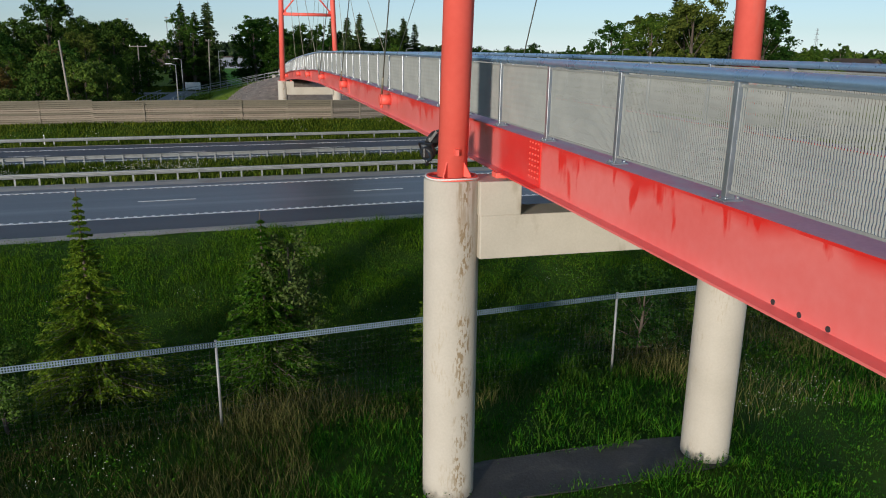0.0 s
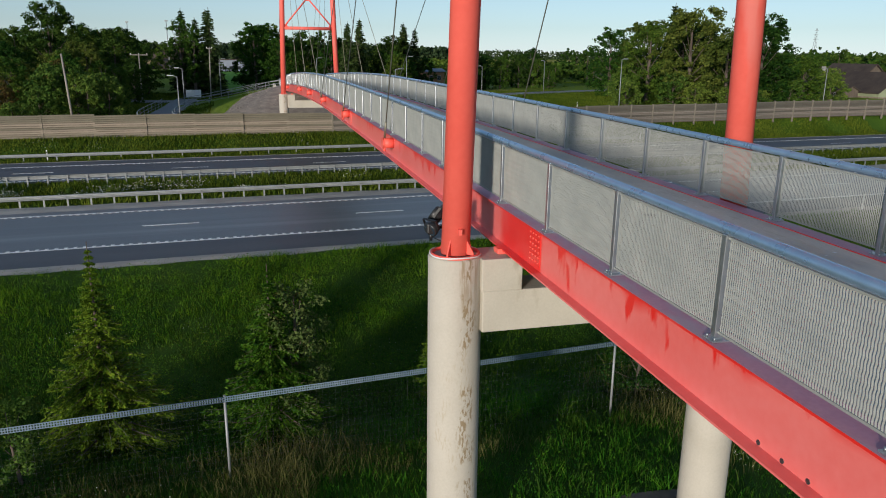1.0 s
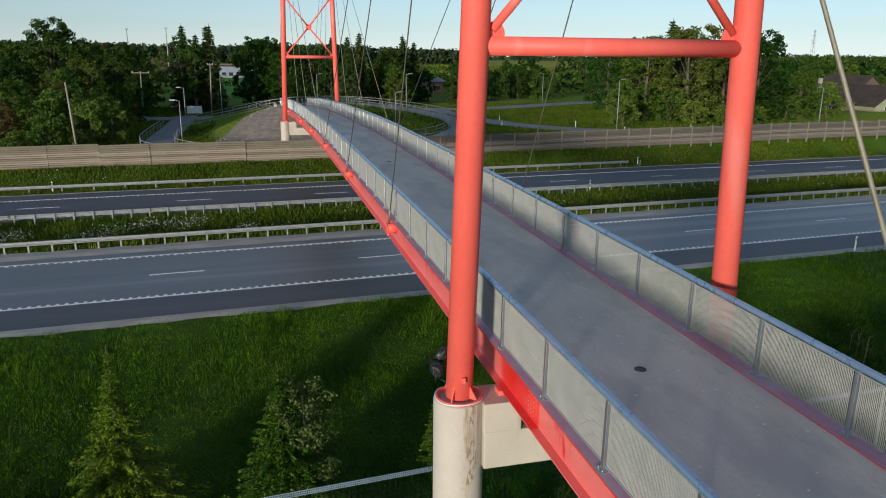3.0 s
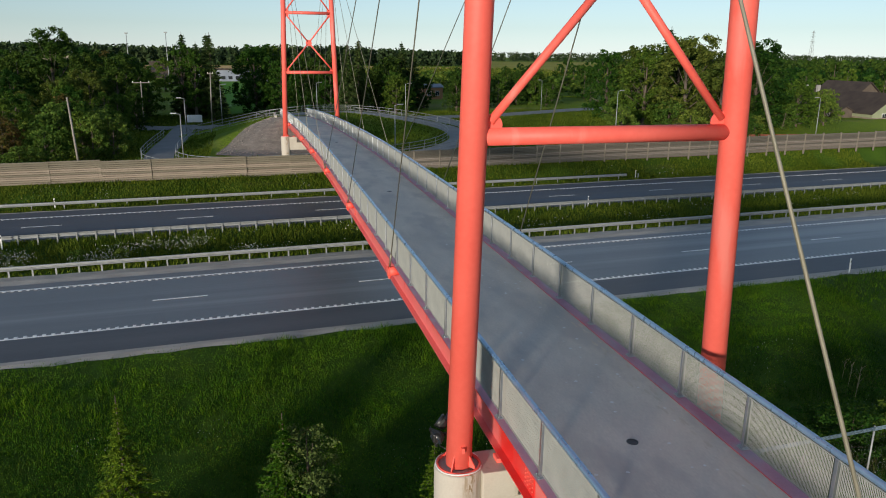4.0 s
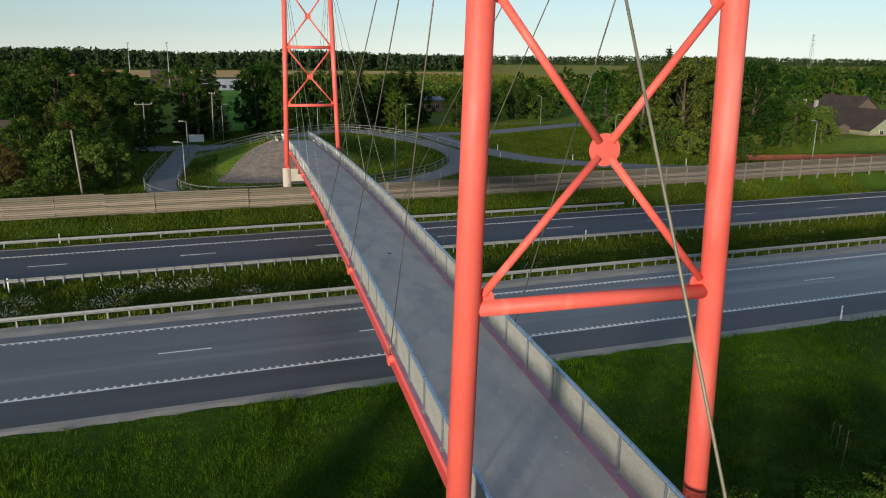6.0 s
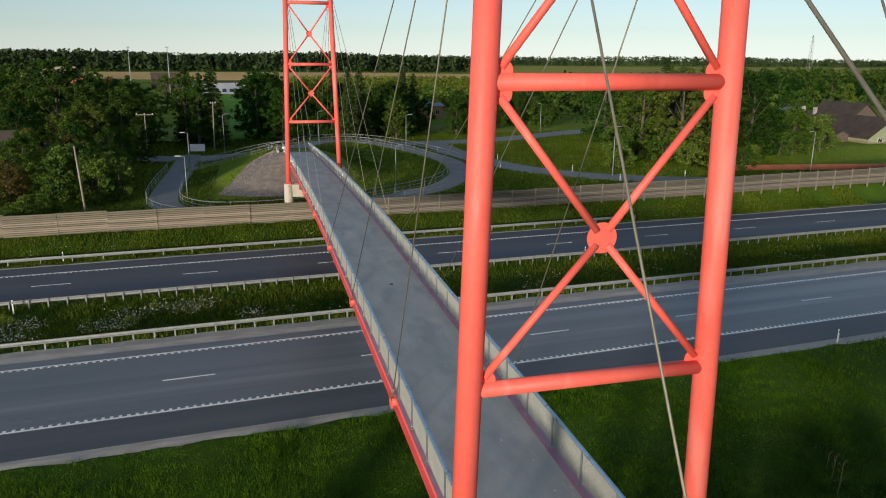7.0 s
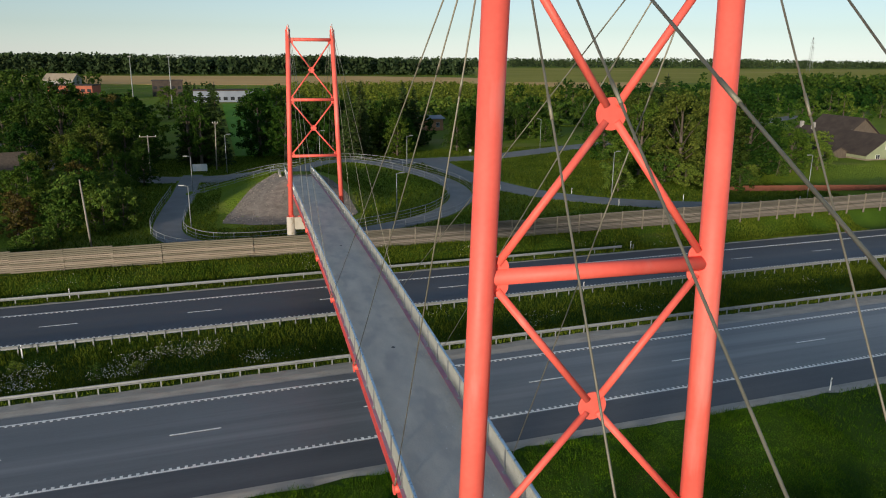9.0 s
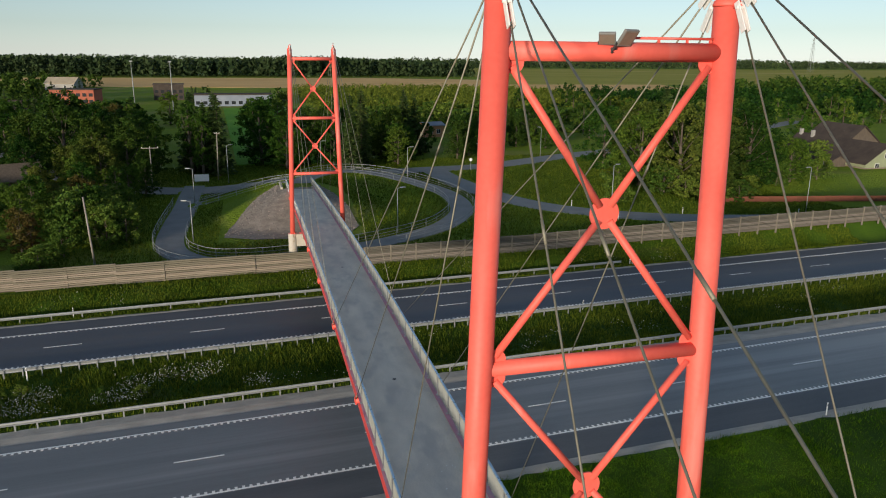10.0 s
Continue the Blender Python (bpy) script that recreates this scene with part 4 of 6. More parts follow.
def flood_mast(x, y, h):
    m = thing("lattice_mast", "tall slender grey floodlight mast", "mast", (x, y, ground(x, y)), group="tall masts")
    part("pole", Shape().tube((0, 0, -1), (0, 0, h), 0.28, 0.12, 10), GALV_MATT, m)
    part("head", Shape().cbox(-0.6, 0.6, -0.2, 0.2, h - 0.3, h + 0.2, 0.05), GALV_MATT, m)


def power_pylon(x, y, h):
    t = thing("power_pylon", "distant grey lattice power pylon", "power pylon", (x, y, 0), group="distant power pylons")
    s = Shape()
    c = [(-1, -1), (1, -1), (1, 1), (-1, 1)]
    r = lambda z: 3.2 * (1 - z / h) + 0.5
    zs = [h * i / 9 for i in range(10)]
    for a, b in zip(zs, zs[1:]):
        for i in range(4):
            p, q = c[i], c[(i + 1) % 4]
            s.tube((p[0] * r(a), p[1] * r(a), a), (p[0] * r(b), p[1] * r(b), b), 0.16, n=4)
            s.tube((p[0] * r(a), p[1] * r(a), a), (q[0] * r(b), q[1] * r(b), b), 0.09, n=4)
    part("lattice", s, GALV_MATT, t)
    for z, w in ((0.68, 6), (0.82, 5), (0.94, 4)):
        part("crossarm", Shape().box(-w, w, -0.25, 0.25, z * h, z * h + 0.5), GALV_MATT, t)


# ---- lamps on the bridge ----
def floodlight(m, label, big=True):
    f = thing("floodlight", label, "floodlight", group="floodlights on the tower", m=m)
    s = Shape().lathe([(0.10, -0.16), (0.16, -0.12), (0.19, 0.02), (0.20, 0.10), (0.17, 0.11)], 24, Matrix.Rotation(radians(90), 4, "Y"))
    part("housing", s, BLACK, f)
    part("glass", Shape().tube((0.09, 0, 0), (0.115, 0, 0), 0.165, n=24), BLUE_GLASS, f, "bluish front glass")
    part("yoke", Shape().box(-0.03, 0.03, -0.225, -0.205, -0.02, 0.28).box(-0.03, 0.03, 0.205, 0.225, -0.02, 0.28).box(-0.03, 0.03, -0.225, 0.225, 0.26, 0.28), BLACK, f)


def panel_light(m, label):
    f = thing("panel_floodlight", label, "floodlight", group="floodlights on the tower", m=m)
    part("body", Shape().cbox(-0.21, 0.21, -0.03, 0.03, 0.0, 0.30, 0.012), GREY_PAINT, f)
    part("glass", Shape().box(-0.18, 0.18, -0.034, -0.028, 0.03, 0.27), LAMP_FACE, f, "dull brownish lamp face")
    part("bracket", Shape().box(-0.235, -0.215, -0.02, 0.02, -0.12, 0.05).box(0.215, 0.235, -0.02, 0.02, -0.12, 0.05).box(-0.235, 0.235, -0.02, 0.02, -0.14, -0.12), DARK_STEEL, f)


# ---- plants ----
def sprays(rng, centres, radii, per, size, flat=0.5):
    """Small leaf quads, scattered over the shells of clumps."""
    n = len(centres) * per
    c = np.repeat(np.asarray(centres, dtype=float), per, axis=0)
    r = np.repeat(np.asarray(radii, dtype=float), per)[:, None]
    d = rng.normal(size=(n, 3))
    d /= np.linalg.norm(d, axis=1)[:, None]
    p = c + d * r * rng.uniform(0.35, 1.05, (n, 1)) * np.array([1, 1, 0.8])
    nrm = d + rng.normal(scale=flat, size=(n, 3))
    nrm /= np.linalg.norm(nrm, axis=1)[:, None]
    t = np.cross(nrm, rng.normal(size=(n, 3)))
    t /= np.linalg.norm(t, axis=1)[:, None] + 1e-9
    b = np.cross(nrm, t)
    s = size * rng.uniform(0.55, 1.4, (n, 1))
    v = np.stack([p - t * s, p - b * s * 0.6, p + t * s, p + b * s * 0.6], 1).reshape(-1, 3)
    return v, np.arange(n * 4).reshape(n, 4)


def broadleaf(seed, h, spread, clumps, per, size, material, label, name="tree", trunk_h=0.3):
    """A tapered trunk with limbs and an uneven crown of leaf sprays."""
    rng = np.random.default_rng(seed)
    t = thing(name, label, "tree", (0, 0, -500))
    wood = Shape()
    crown, rad = [], []
    base = Vector((0, 0, -0.3))
    bend = Vector((rng.uniform(-0.3, 0.3), rng.uniform(-0.3, 0.3), h * 0.55))
    wood.tube(base, bend * 0.5, 0.026 * h, 0.019 * h, 9)
    wood.tube(bend * 0.5, bend, 0.019 * h, 0.012 * h, 9)
    wood.tube(bend, Vector((bend.x, bend.y, h * 0.88)), 0.012 * h, 0.003 * h, 7)
    # boughs: overlapping balls in a rounded outline, with the leaf clumps on them
    boughs = []
    lo, hi = trunk_h * h, 0.97 * h
    nb = 9 if clumps < 60 else 15
    for i in range(nb):
        f = (i + 0.5) / nb
        w = spread * math.sqrt(max(0.05, 1 - ((f - 0.42) / 0.62) ** 2))
        a = 2.4 * i + rng.uniform(-0.5, 0.5)
        r = spread * rng.uniform(0.34, 0.50) * (1.05 - 0.35 * f)
        q = max(0.0, w - r) * rng.uniform(0.6, 1.1)
        c = Vector((math.cos(a) * q, math.sin(a) * q, min(lo + (hi - lo) * f, hi - r * 0.8)))
        c.z = max(c.z, lo + r * 0.5)
        boughs.append((c, r))
        wood.tube(Vector((bend.x * 0.5, bend.y * 0.5, c.z * 0.6)), c, 0.008 * h * (1.2 - f), 0.002 * h, 5)
    for i in range(clumps):
        c, r = boughs[i % nb]
        d = Vector(rng.normal(size=3))
        d.z += 0.25
        d.normalize()
        crown.append(c + d * r * rng.uniform(0.45, 1.12))
        rad.append(rng.uniform(0.07, 0.15) * spread + 0.12)
    part("trunk", wood, BARK, t)
    v, f = sprays(rng, crown, rad, per, size)
    part("crown", fast_mesh("crown", v, f, material), material, t, "uneven crown of green leaves")
    return t


def spruce(seed, h, spread, material, label, whorls=26, per=34, name="spruce", size=0.22, taper=0.85):
    """Conifer: straight trunk with drooping whorls of needle sprays."""
    rng = np.random.default_rng(seed)
    t = thing(name, label, "tree", (0, 0, -500))
    wood = Shape().tube((0, 0, -0.3), (0, 0, h), 0.016 * h, 0.002 * h, 8)
    P, D = [], []
    for i in range(whorls):
        f = i / whorls
        z = h * (0.06 + 0.92 * f)
        n = int(7 + 3 * (1 - f))
        for k in range(n):
            a = rng.uniform(0, 2 * math.pi)
            L = spread * (1 - f) ** taper * rng.uniform(0.65, 1.12) + 0.04 * h * 0.2
            tip = Vector((math.cos(a) * L, math.sin(a) * L, z - L * rng.uniform(0.05, 0.35) + 0.12 * L))
            wood.tube((0, 0, z), tip, 0.0035 * h * (1 - f) + 0.003, 0.002, 4, False)
            m = max(4, int(per * (0.25 + 0.75 * L / spread)))
            for j in range(m):
                g = (j + rng.uniform(0, 1)) / m
                g = 0.12 + 0.92 * g
                side = Vector((-math.sin(a), math.cos(a), 0)) * rng.normal() * 0.14 * L * (1.2 - g)
                P.append(Vector((0, 0, z)).lerp(tip, g) + side + Vector((0, 0, rng.normal() * 0.03 * L - 0.05 * L * g)))
                D.append((math.cos(a) + rng.normal() * 0.6, math.sin(a) + rng.normal() * 0.6, -0.25 + rng.normal() * 0.3))
    part("trunk", wood, BARK, t)
    P, D = np.array(P), np.array(D)
    D /= np.linalg.norm(D, axis=1)[:, None]
    n = len(P)
    b = np.cross(D, rng.normal(scale=0.5, size=(n, 3)) + np.array([0, 0, 1.0]))
    b /= np.linalg.norm(b, axis=1)[:, None] + 1e-9
    s = size * rng.uniform(0.6, 1.3, (n, 1))
    v = np.stack([P - D * s, P - b * s * 0.38, P + D * s * 1.1, P + b * s * 0.38], 1).reshape(-1, 3)
    part("crown", fast_mesh("crown", v, np.arange(n * 4).reshape(n, 4), material), material, t, "dark needled branches")
    return t


def place(proto, x, y, s, turn, label="", group="", sx=1.0):
    o = copy_thing(proto, Matrix.Translation((x, y, ground(x, y) - 0.05)) @ Matrix.Rotation(turn, 4, "Z") @ Matrix.Diagonal((s * sx, s * sx, s, 1)))
    if label or group:
        tagged(o, label, "", group)
    return o


def blades(name, label, rng, x, y, z, h, w, material, lean=0.35):
    """Grass: one tapering, bent blade at each point."""
    n = len(x)
    a = rng.uniform(0, 2 * math.pi, n)
    lx, ly = rng.normal(scale=lean, size=n) * h, rng.normal(scale=lean, size=n) * h
    dx, dy = np.cos(a) * w, np.sin(a) * w
    v = np.empty((n, 5, 3))
    v[:, 0] = np.stack([x - dx, y - dy, z - 0.05], -1)
    v[:, 1] = np.stack([x + dx, y + dy, z - 0.05], -1)
    v[:, 2] = np.stack([x + lx * 0.4 + dx * 0.7, y + ly * 0.4 + dy * 0.7, z + h * 0.6], -1)
    v[:, 3] = np.stack([x + lx * 0.4 - dx * 0.7, y + ly * 0.4 - dy * 0.7, z + h * 0.6], -1)
    v[:, 4] = np.stack([x + lx, y + ly, z + h], -1)
    k = np.arange(n) * 5
    f = np.concatenate([np.stack([k, k + 1, k + 2], -1), np.stack([k, k + 2, k + 3], -1), np.stack([k + 3, k + 2, k + 4], -1)])
    return tagged(new(name, fast_mesh(name, v.reshape(-1, 3), f, material)), label, "grass", kind="stuff")


def tufts(name, label, rng, x, y, z, h, w, material, lean=0.4):
    """Short grass: one narrow pointed blade at each point."""
    n = len(x)
    a = rng.uniform(0, 2 * math.pi, n)
    dx, dy = np.cos(a) * w, np.sin(a) * w
    v = np.stack([np.stack([x - dx, y - dy, z - 0.04], -1), np.stack([x + dx, y + dy, z - 0.04], -1),
                  np.stack([x + rng.normal(scale=lean, size=n) * h, y + rng.normal(scale=lean, size=n) * h, z + h], -1)], 1)
    return tagged(new(name, fast_mesh(name, v.reshape(-1, 3), np.arange(n * 3).reshape(n, 3), material)), label, "grass", kind="stuff")


def scatter(rng, n, u0, u1, v0, v1, skip=None):
    u, v = rng.uniform(u0, u1, n), rng.uniform(v0, v1, n)
    x, y = u * CA - v * SA, u * SA + v * CA
    if skip is not None:
        keep = ~skip(x, y)
        x, y = x[keep], y[keep]
    return x, y, ground_array(x, y)


def patchy(x, y, f=0.25, seed=0):
    return np.array([noise.noise((a * f, b * f, seed)) for a, b in zip(x, y)])


def build_grass():
    rng = np.random.default_rng(3)
    pad = lambda x, y: ((np.abs(y - 0.05 + 0.12 * np.sin(x * 2.3)) < 0.55) & (x > -2.3) & (x < 3.1))
    x, y, z = scatter(rng, 330000, -22, 30, -3, 22.9, pad)
    p = patchy(x, y)
    h = np.clip(0.15 + 0.20 * p, 0.05, 0.36) * rng.uniform(0.5, 1.4, len(x)) * np.clip(1 + 1.3 * patchy(x, y, 1.4, 9), 0.3, 2.0)
    v = -x * SA + y * CA
    w = v + 3.5 * patchy(x, y, 0.22, 5) + rng.normal(scale=0.5, size=len(x))
    u = x * CA + y * SA
    lush = ((w < 3.2) & (u > -6.2 + 1.2 * patchy(x, y, 0.5, 27))) | ((w > 6.0) & (w < 9.0))
    low = ~lush & (w < 15.0)
    for name, label, pick, material in (("grass_verge", "thick green grass on the near embankment", ~low & ~lush, BLADE), ("clover_growth", "lush green low growth round the columns", lush, BLADE_LUSH),
                                        ("ditch_growth", "dense dark green growth along the fence and ditch", low, BLADE_DARK)):
        tufts(name, label, rng, x[pick], y[pick], z[pick], h[pick], rng.uniform(0.008, 0.020, pick.sum()), material)
    for name, u0, u1, n in (("grass_bank", 29, 75, 70000), ("grass_bank", -50, -21, 45000)):
        x, y, z = scatter(rng, n, u0, u1, -3, 22.9)
        hh = np.clip(0.20 + 0.20 * patchy(x, y), 0.08, 0.40) * rng.uniform(0.5, 1.4, n) * np.clip(1 + 1.3 * patchy(x, y, 1.2, 9), 0.4, 1.9)
        tufts(name, "thick green grass on the embankment along the carriageway", rng, x, y, z, hh, rng.uniform(0.015, 0.035, n), BLADE)
    # small leaves of clover and weeds in drifts
    x, y, z = scatter(rng, 110000, -20, 26, -3, 20, pad)
    keep = patchy(x, y, 0.35, 17) + rng.normal(scale=0.12, size=len(x)) > 0.02
    x, y, z = x[keep], y[keep], z[keep]
    n = len(x)
    c = np.stack([x, y, z + rng.uniform(0.05, 0.26, n)], -1)
    nrm = rng.normal(scale=0.45, size=(n, 3)) + np.array([0, 0, 1.0])
    t = np.cross(nrm, rng.normal(size=(n, 3)))
    t /= np.linalg.norm(t, axis=1)[:, None]
    b = np.cross(nrm, t)
    b /= np.linalg.norm(b, axis=1)[:, None]
    q = rng.uniform(0.012, 0.034, (n, 1))
    tagged(new("clover", fast_mesh("clover", np.stack([c - t * q, c - b * q, c + t * q, c + b * q], 1).reshape(-1, 3), np.arange(n * 4).reshape(n, 4), BLADE_LUSH)),
           "low green clover leaves among the grass", "plants", kind="stuff")
    # tall dry grass: a wide drift beside the fence, and a strip along its foot
    for u0, u1, v0, v1, n, cut, h in ((-26, -5.2, -3.0, 4.6, 42000, -0.10, 0.46), (-26, 40, 3.2, 5.6, 21000, -0.02, 0.52), (4, 34, 0.5, 7.5, 12000, 0.10, 0.6)):
        x, y, z = scatter(rng, n, u0, u1, v0, v1, pad)
        p = patchy(x, y, 0.3, 7) + 0.12
        keep = p + rng.normal(scale=0.15, size=len(x)) > cut
        x, y, z, p = x[keep], y[keep], z[keep], np.clip(p[keep], 0, 1)
        blades("dry_grass", "tall dry yellowish grass along the fence", rng, x, y, z, h * (0.6 + p) * rng.uniform(0.4, 1.2, len(x)), rng.uniform(0.004, 0.009, len(x)), STRAW, 0.42)
    # broad-leaved weeds
    x, y, z = scatter(rng, 16000, -24, 30, -3, 20, pad)
    p = patchy(x, y, 0.22, 13)
    keep = p > 0.08
    x, y, z = x[keep], y[keep], z[keep]
    blades("weeds", "broad-leaved green weeds among the grass", rng, x, y, z, rng.uniform(0.12, 0.38, len(x)), rng.uniform(0.014, 0.03, len(x)), LEAF_MID, 0.6)
    x, y, z = scatter(rng, 130000, -24, 30, 8, 22.6)
    keep = patchy(x, y, 0.4, 51) + 0.6 * patchy(x, y, 1.6, 53) + rng.normal(scale=0.15, size=len(x)) > 0.10
    x, y, z = x[keep], y[keep], z[keep]
    n = len(x)
    c = np.stack([x, y, z + rng.uniform(0.10, 0.40, n)], -1)
    nrm = rng.normal(scale=0.6, size=(n, 3)) + np.array([-0.4, -0.5, 0.8])
    t = np.cross(nrm, rng.normal(size=(n, 3)))
    t /= np.linalg.norm(t, axis=1)[:, None]
    b = np.cross(nrm, t)
    b /= np.linalg.norm(b, axis=1)[:, None]
    q = rng.uniform(0.014, 0.034, (n, 1))
    tagged(new("leafy_weeds", fast_mesh("leafy_weeds", np.stack([c - t * q, c - b * q * 0.6, c + t * q, c + b * q * 0.6], 1).reshape(-1, 3), np.arange(n * 4).reshape(n, 4), BLADE_LEAF)),
           "leafy yellow-green weeds on the embankment", "plants", kind="stuff")
    # coarse darker herbs in clumps on the bank, and a pale dry strip along the ditch
    for name, label, n, u0, u1, v0, v1, f, seed, cut, h0, h1, q0, q1, material in (
            ("herb_clumps", "coarse dark green herbs in clumps on the embankment", 150000, -26, 48, 6.5, 21.5, 0.45, 61, 0.16, 0.12, 0.50, 0.016, 0.040, BLADE_DARK),
            ("herb_clumps", "yellowish green herbs in clumps on the embankment", 90000, -26, 48, 9.0, 22.2, 0.55, 71, 0.16, 0.15, 0.48, 0.014, 0.034, BLADE_OLIVE),
            ("ditch_litter", "greyish dry plants along the ditch", 26000, 9, 46, 7.5, 12.5, 0.30, 81, 0.02, 0.05, 0.40, 0.012, 0.032, STRAW)):
        x, y, z = scatter(rng, n, u0, u1, v0, v1)
        keep = patchy(x, y, f, seed) + 0.5 * patchy(x, y, 4 * f, seed + 2) + rng.normal(scale=0.07, size=len(x)) > cut
        x, y, z = x[keep], y[keep], z[keep]
        n = len(x)
        c = np.stack([x, y, z + rng.uniform(h0, h1, n) * np.clip(0.7 + 1.2 * patchy(x, y, f, seed), 0.3, 1.5)], -1)
        nrm = rng.normal(scale=0.7, size=(n, 3)) + np.array([-0.3, -0.5, 0.8])
        t = np.cross(nrm, rng.normal(size=(n, 3)))
        t /= np.linalg.norm(t, axis=1)[:, None]
        b = np.cross(nrm, t)
        b /= np.linalg.norm(b, axis=1)[:, None]
        q = rng.uniform(q0, q1, (n, 1))
        tagged(new(name, fast_mesh(name, np.stack([c - t * q, c - b * q * 0.5, c + t * q, c + b * q * 0.5], 1).reshape(-1, 3), np.arange(n * 4).reshape(n, 4), material)), label, "plants", kind="stuff")
    for name, n, v0, v1, hh in (("grass_median", 85000, 38.4, 49.3, 0.30), ("grass_far_verge", 65000, 61.2, 66.3, 0.26)):
        x, y, z = scatter(rng, n, -48, 80, v0, v1)
        p = patchy(x, y, 0.3, 21)
        tufts(name, "rough green grass between crash barriers" if name == "grass_median" else "rough green grass below the timber wall", rng, x, y, z,
               np.clip(hh + 0.25 * p, 0.06, 0.7) * rng.uniform(0.6, 1.3, len(x)), rng.uniform(0.03, 0.06, len(x)), BLADE_OLIVE)
    x, y, z = scatter(rng, 200000, -24, 95, 68.2, 150)
    used = np.zeros(len(x), bool)
    for line, half in ((LOOP_LINE, 2.1), (RAMP_LINE, 1.5), (SIDE_ROAD, 3.0), (LOCAL_ROAD, 3.6)):
        for p in line:
            used |= np.hypot(x - p.x, y - p.y) < half
    used |= (x > -11.5) & (x < 7.5) & (y > 80.5) & (y < 107)
    x, y, z = x[~used], y[~used], z[~used]
    tufts("meadow_grass", "green meadow grass round the looping path", rng, x, y, z, rng.uniform(0.10, 0.36, len(x)), rng.uniform(0.05, 0.10, len(x)), BLADE_OLIVE)
    # white flowers in clusters
    V, F = [], []
    pts = []
    for u0, u1, v0, v1, n, cut, seed in ((-40, -3, 40.2, 46.5, 6500, 0.06, 31), (-4, 60, 40.5, 47.5, 2500, 0.25, 35), (-24, 30, 8, 16, 3500, 0.26, 33), (-40, 60, 61.5, 66, 2500, 0.25, 37), (4, 16, 0, 7, 2200, 0.10, 41), (-16, -8, 0, 4, 500, 0.20, 43)):
        x, y, z = scatter(rng, n, u0, u1, v0, v1)
        keep = patchy(x, y, 0.28, seed) > cut
        x, y, z = x[keep], y[keep], z[keep]
        pts.append(np.stack([x, y, z + rng.uniform(0.3, 0.75, len(x)), np.full(len(x), 0.011 if v0 < 20 else 0.034)], -1))
    P = np.concatenate(pts)
    n = len(P)
    nrm = rng.normal(scale=0.4, size=(n, 3)) + np.array([0, -0.3, 1.0])
    t = np.cross(nrm, rng.normal(size=(n, 3)))
    t /= np.linalg.norm(t, axis=1)[:, None]
    b = np.cross(nrm, t)
    b /= np.linalg.norm(b, axis=1)[:, None]
    c, s = P[:, :3], P[:, 3:4] * rng.uniform(0.6, 1.4, (n, 1))
    v = np.stack([c - t * s, c - b * s, c + t * s, c + b * s], 1).reshape(-1, 3)
    tagged(new("wild_flowers", fast_mesh("wild_flowers", v, np.arange(n * 4).reshape(n, 4), FLOWER)), "small white wild flowers scattered in the grass", "flowers", kind="stuff")


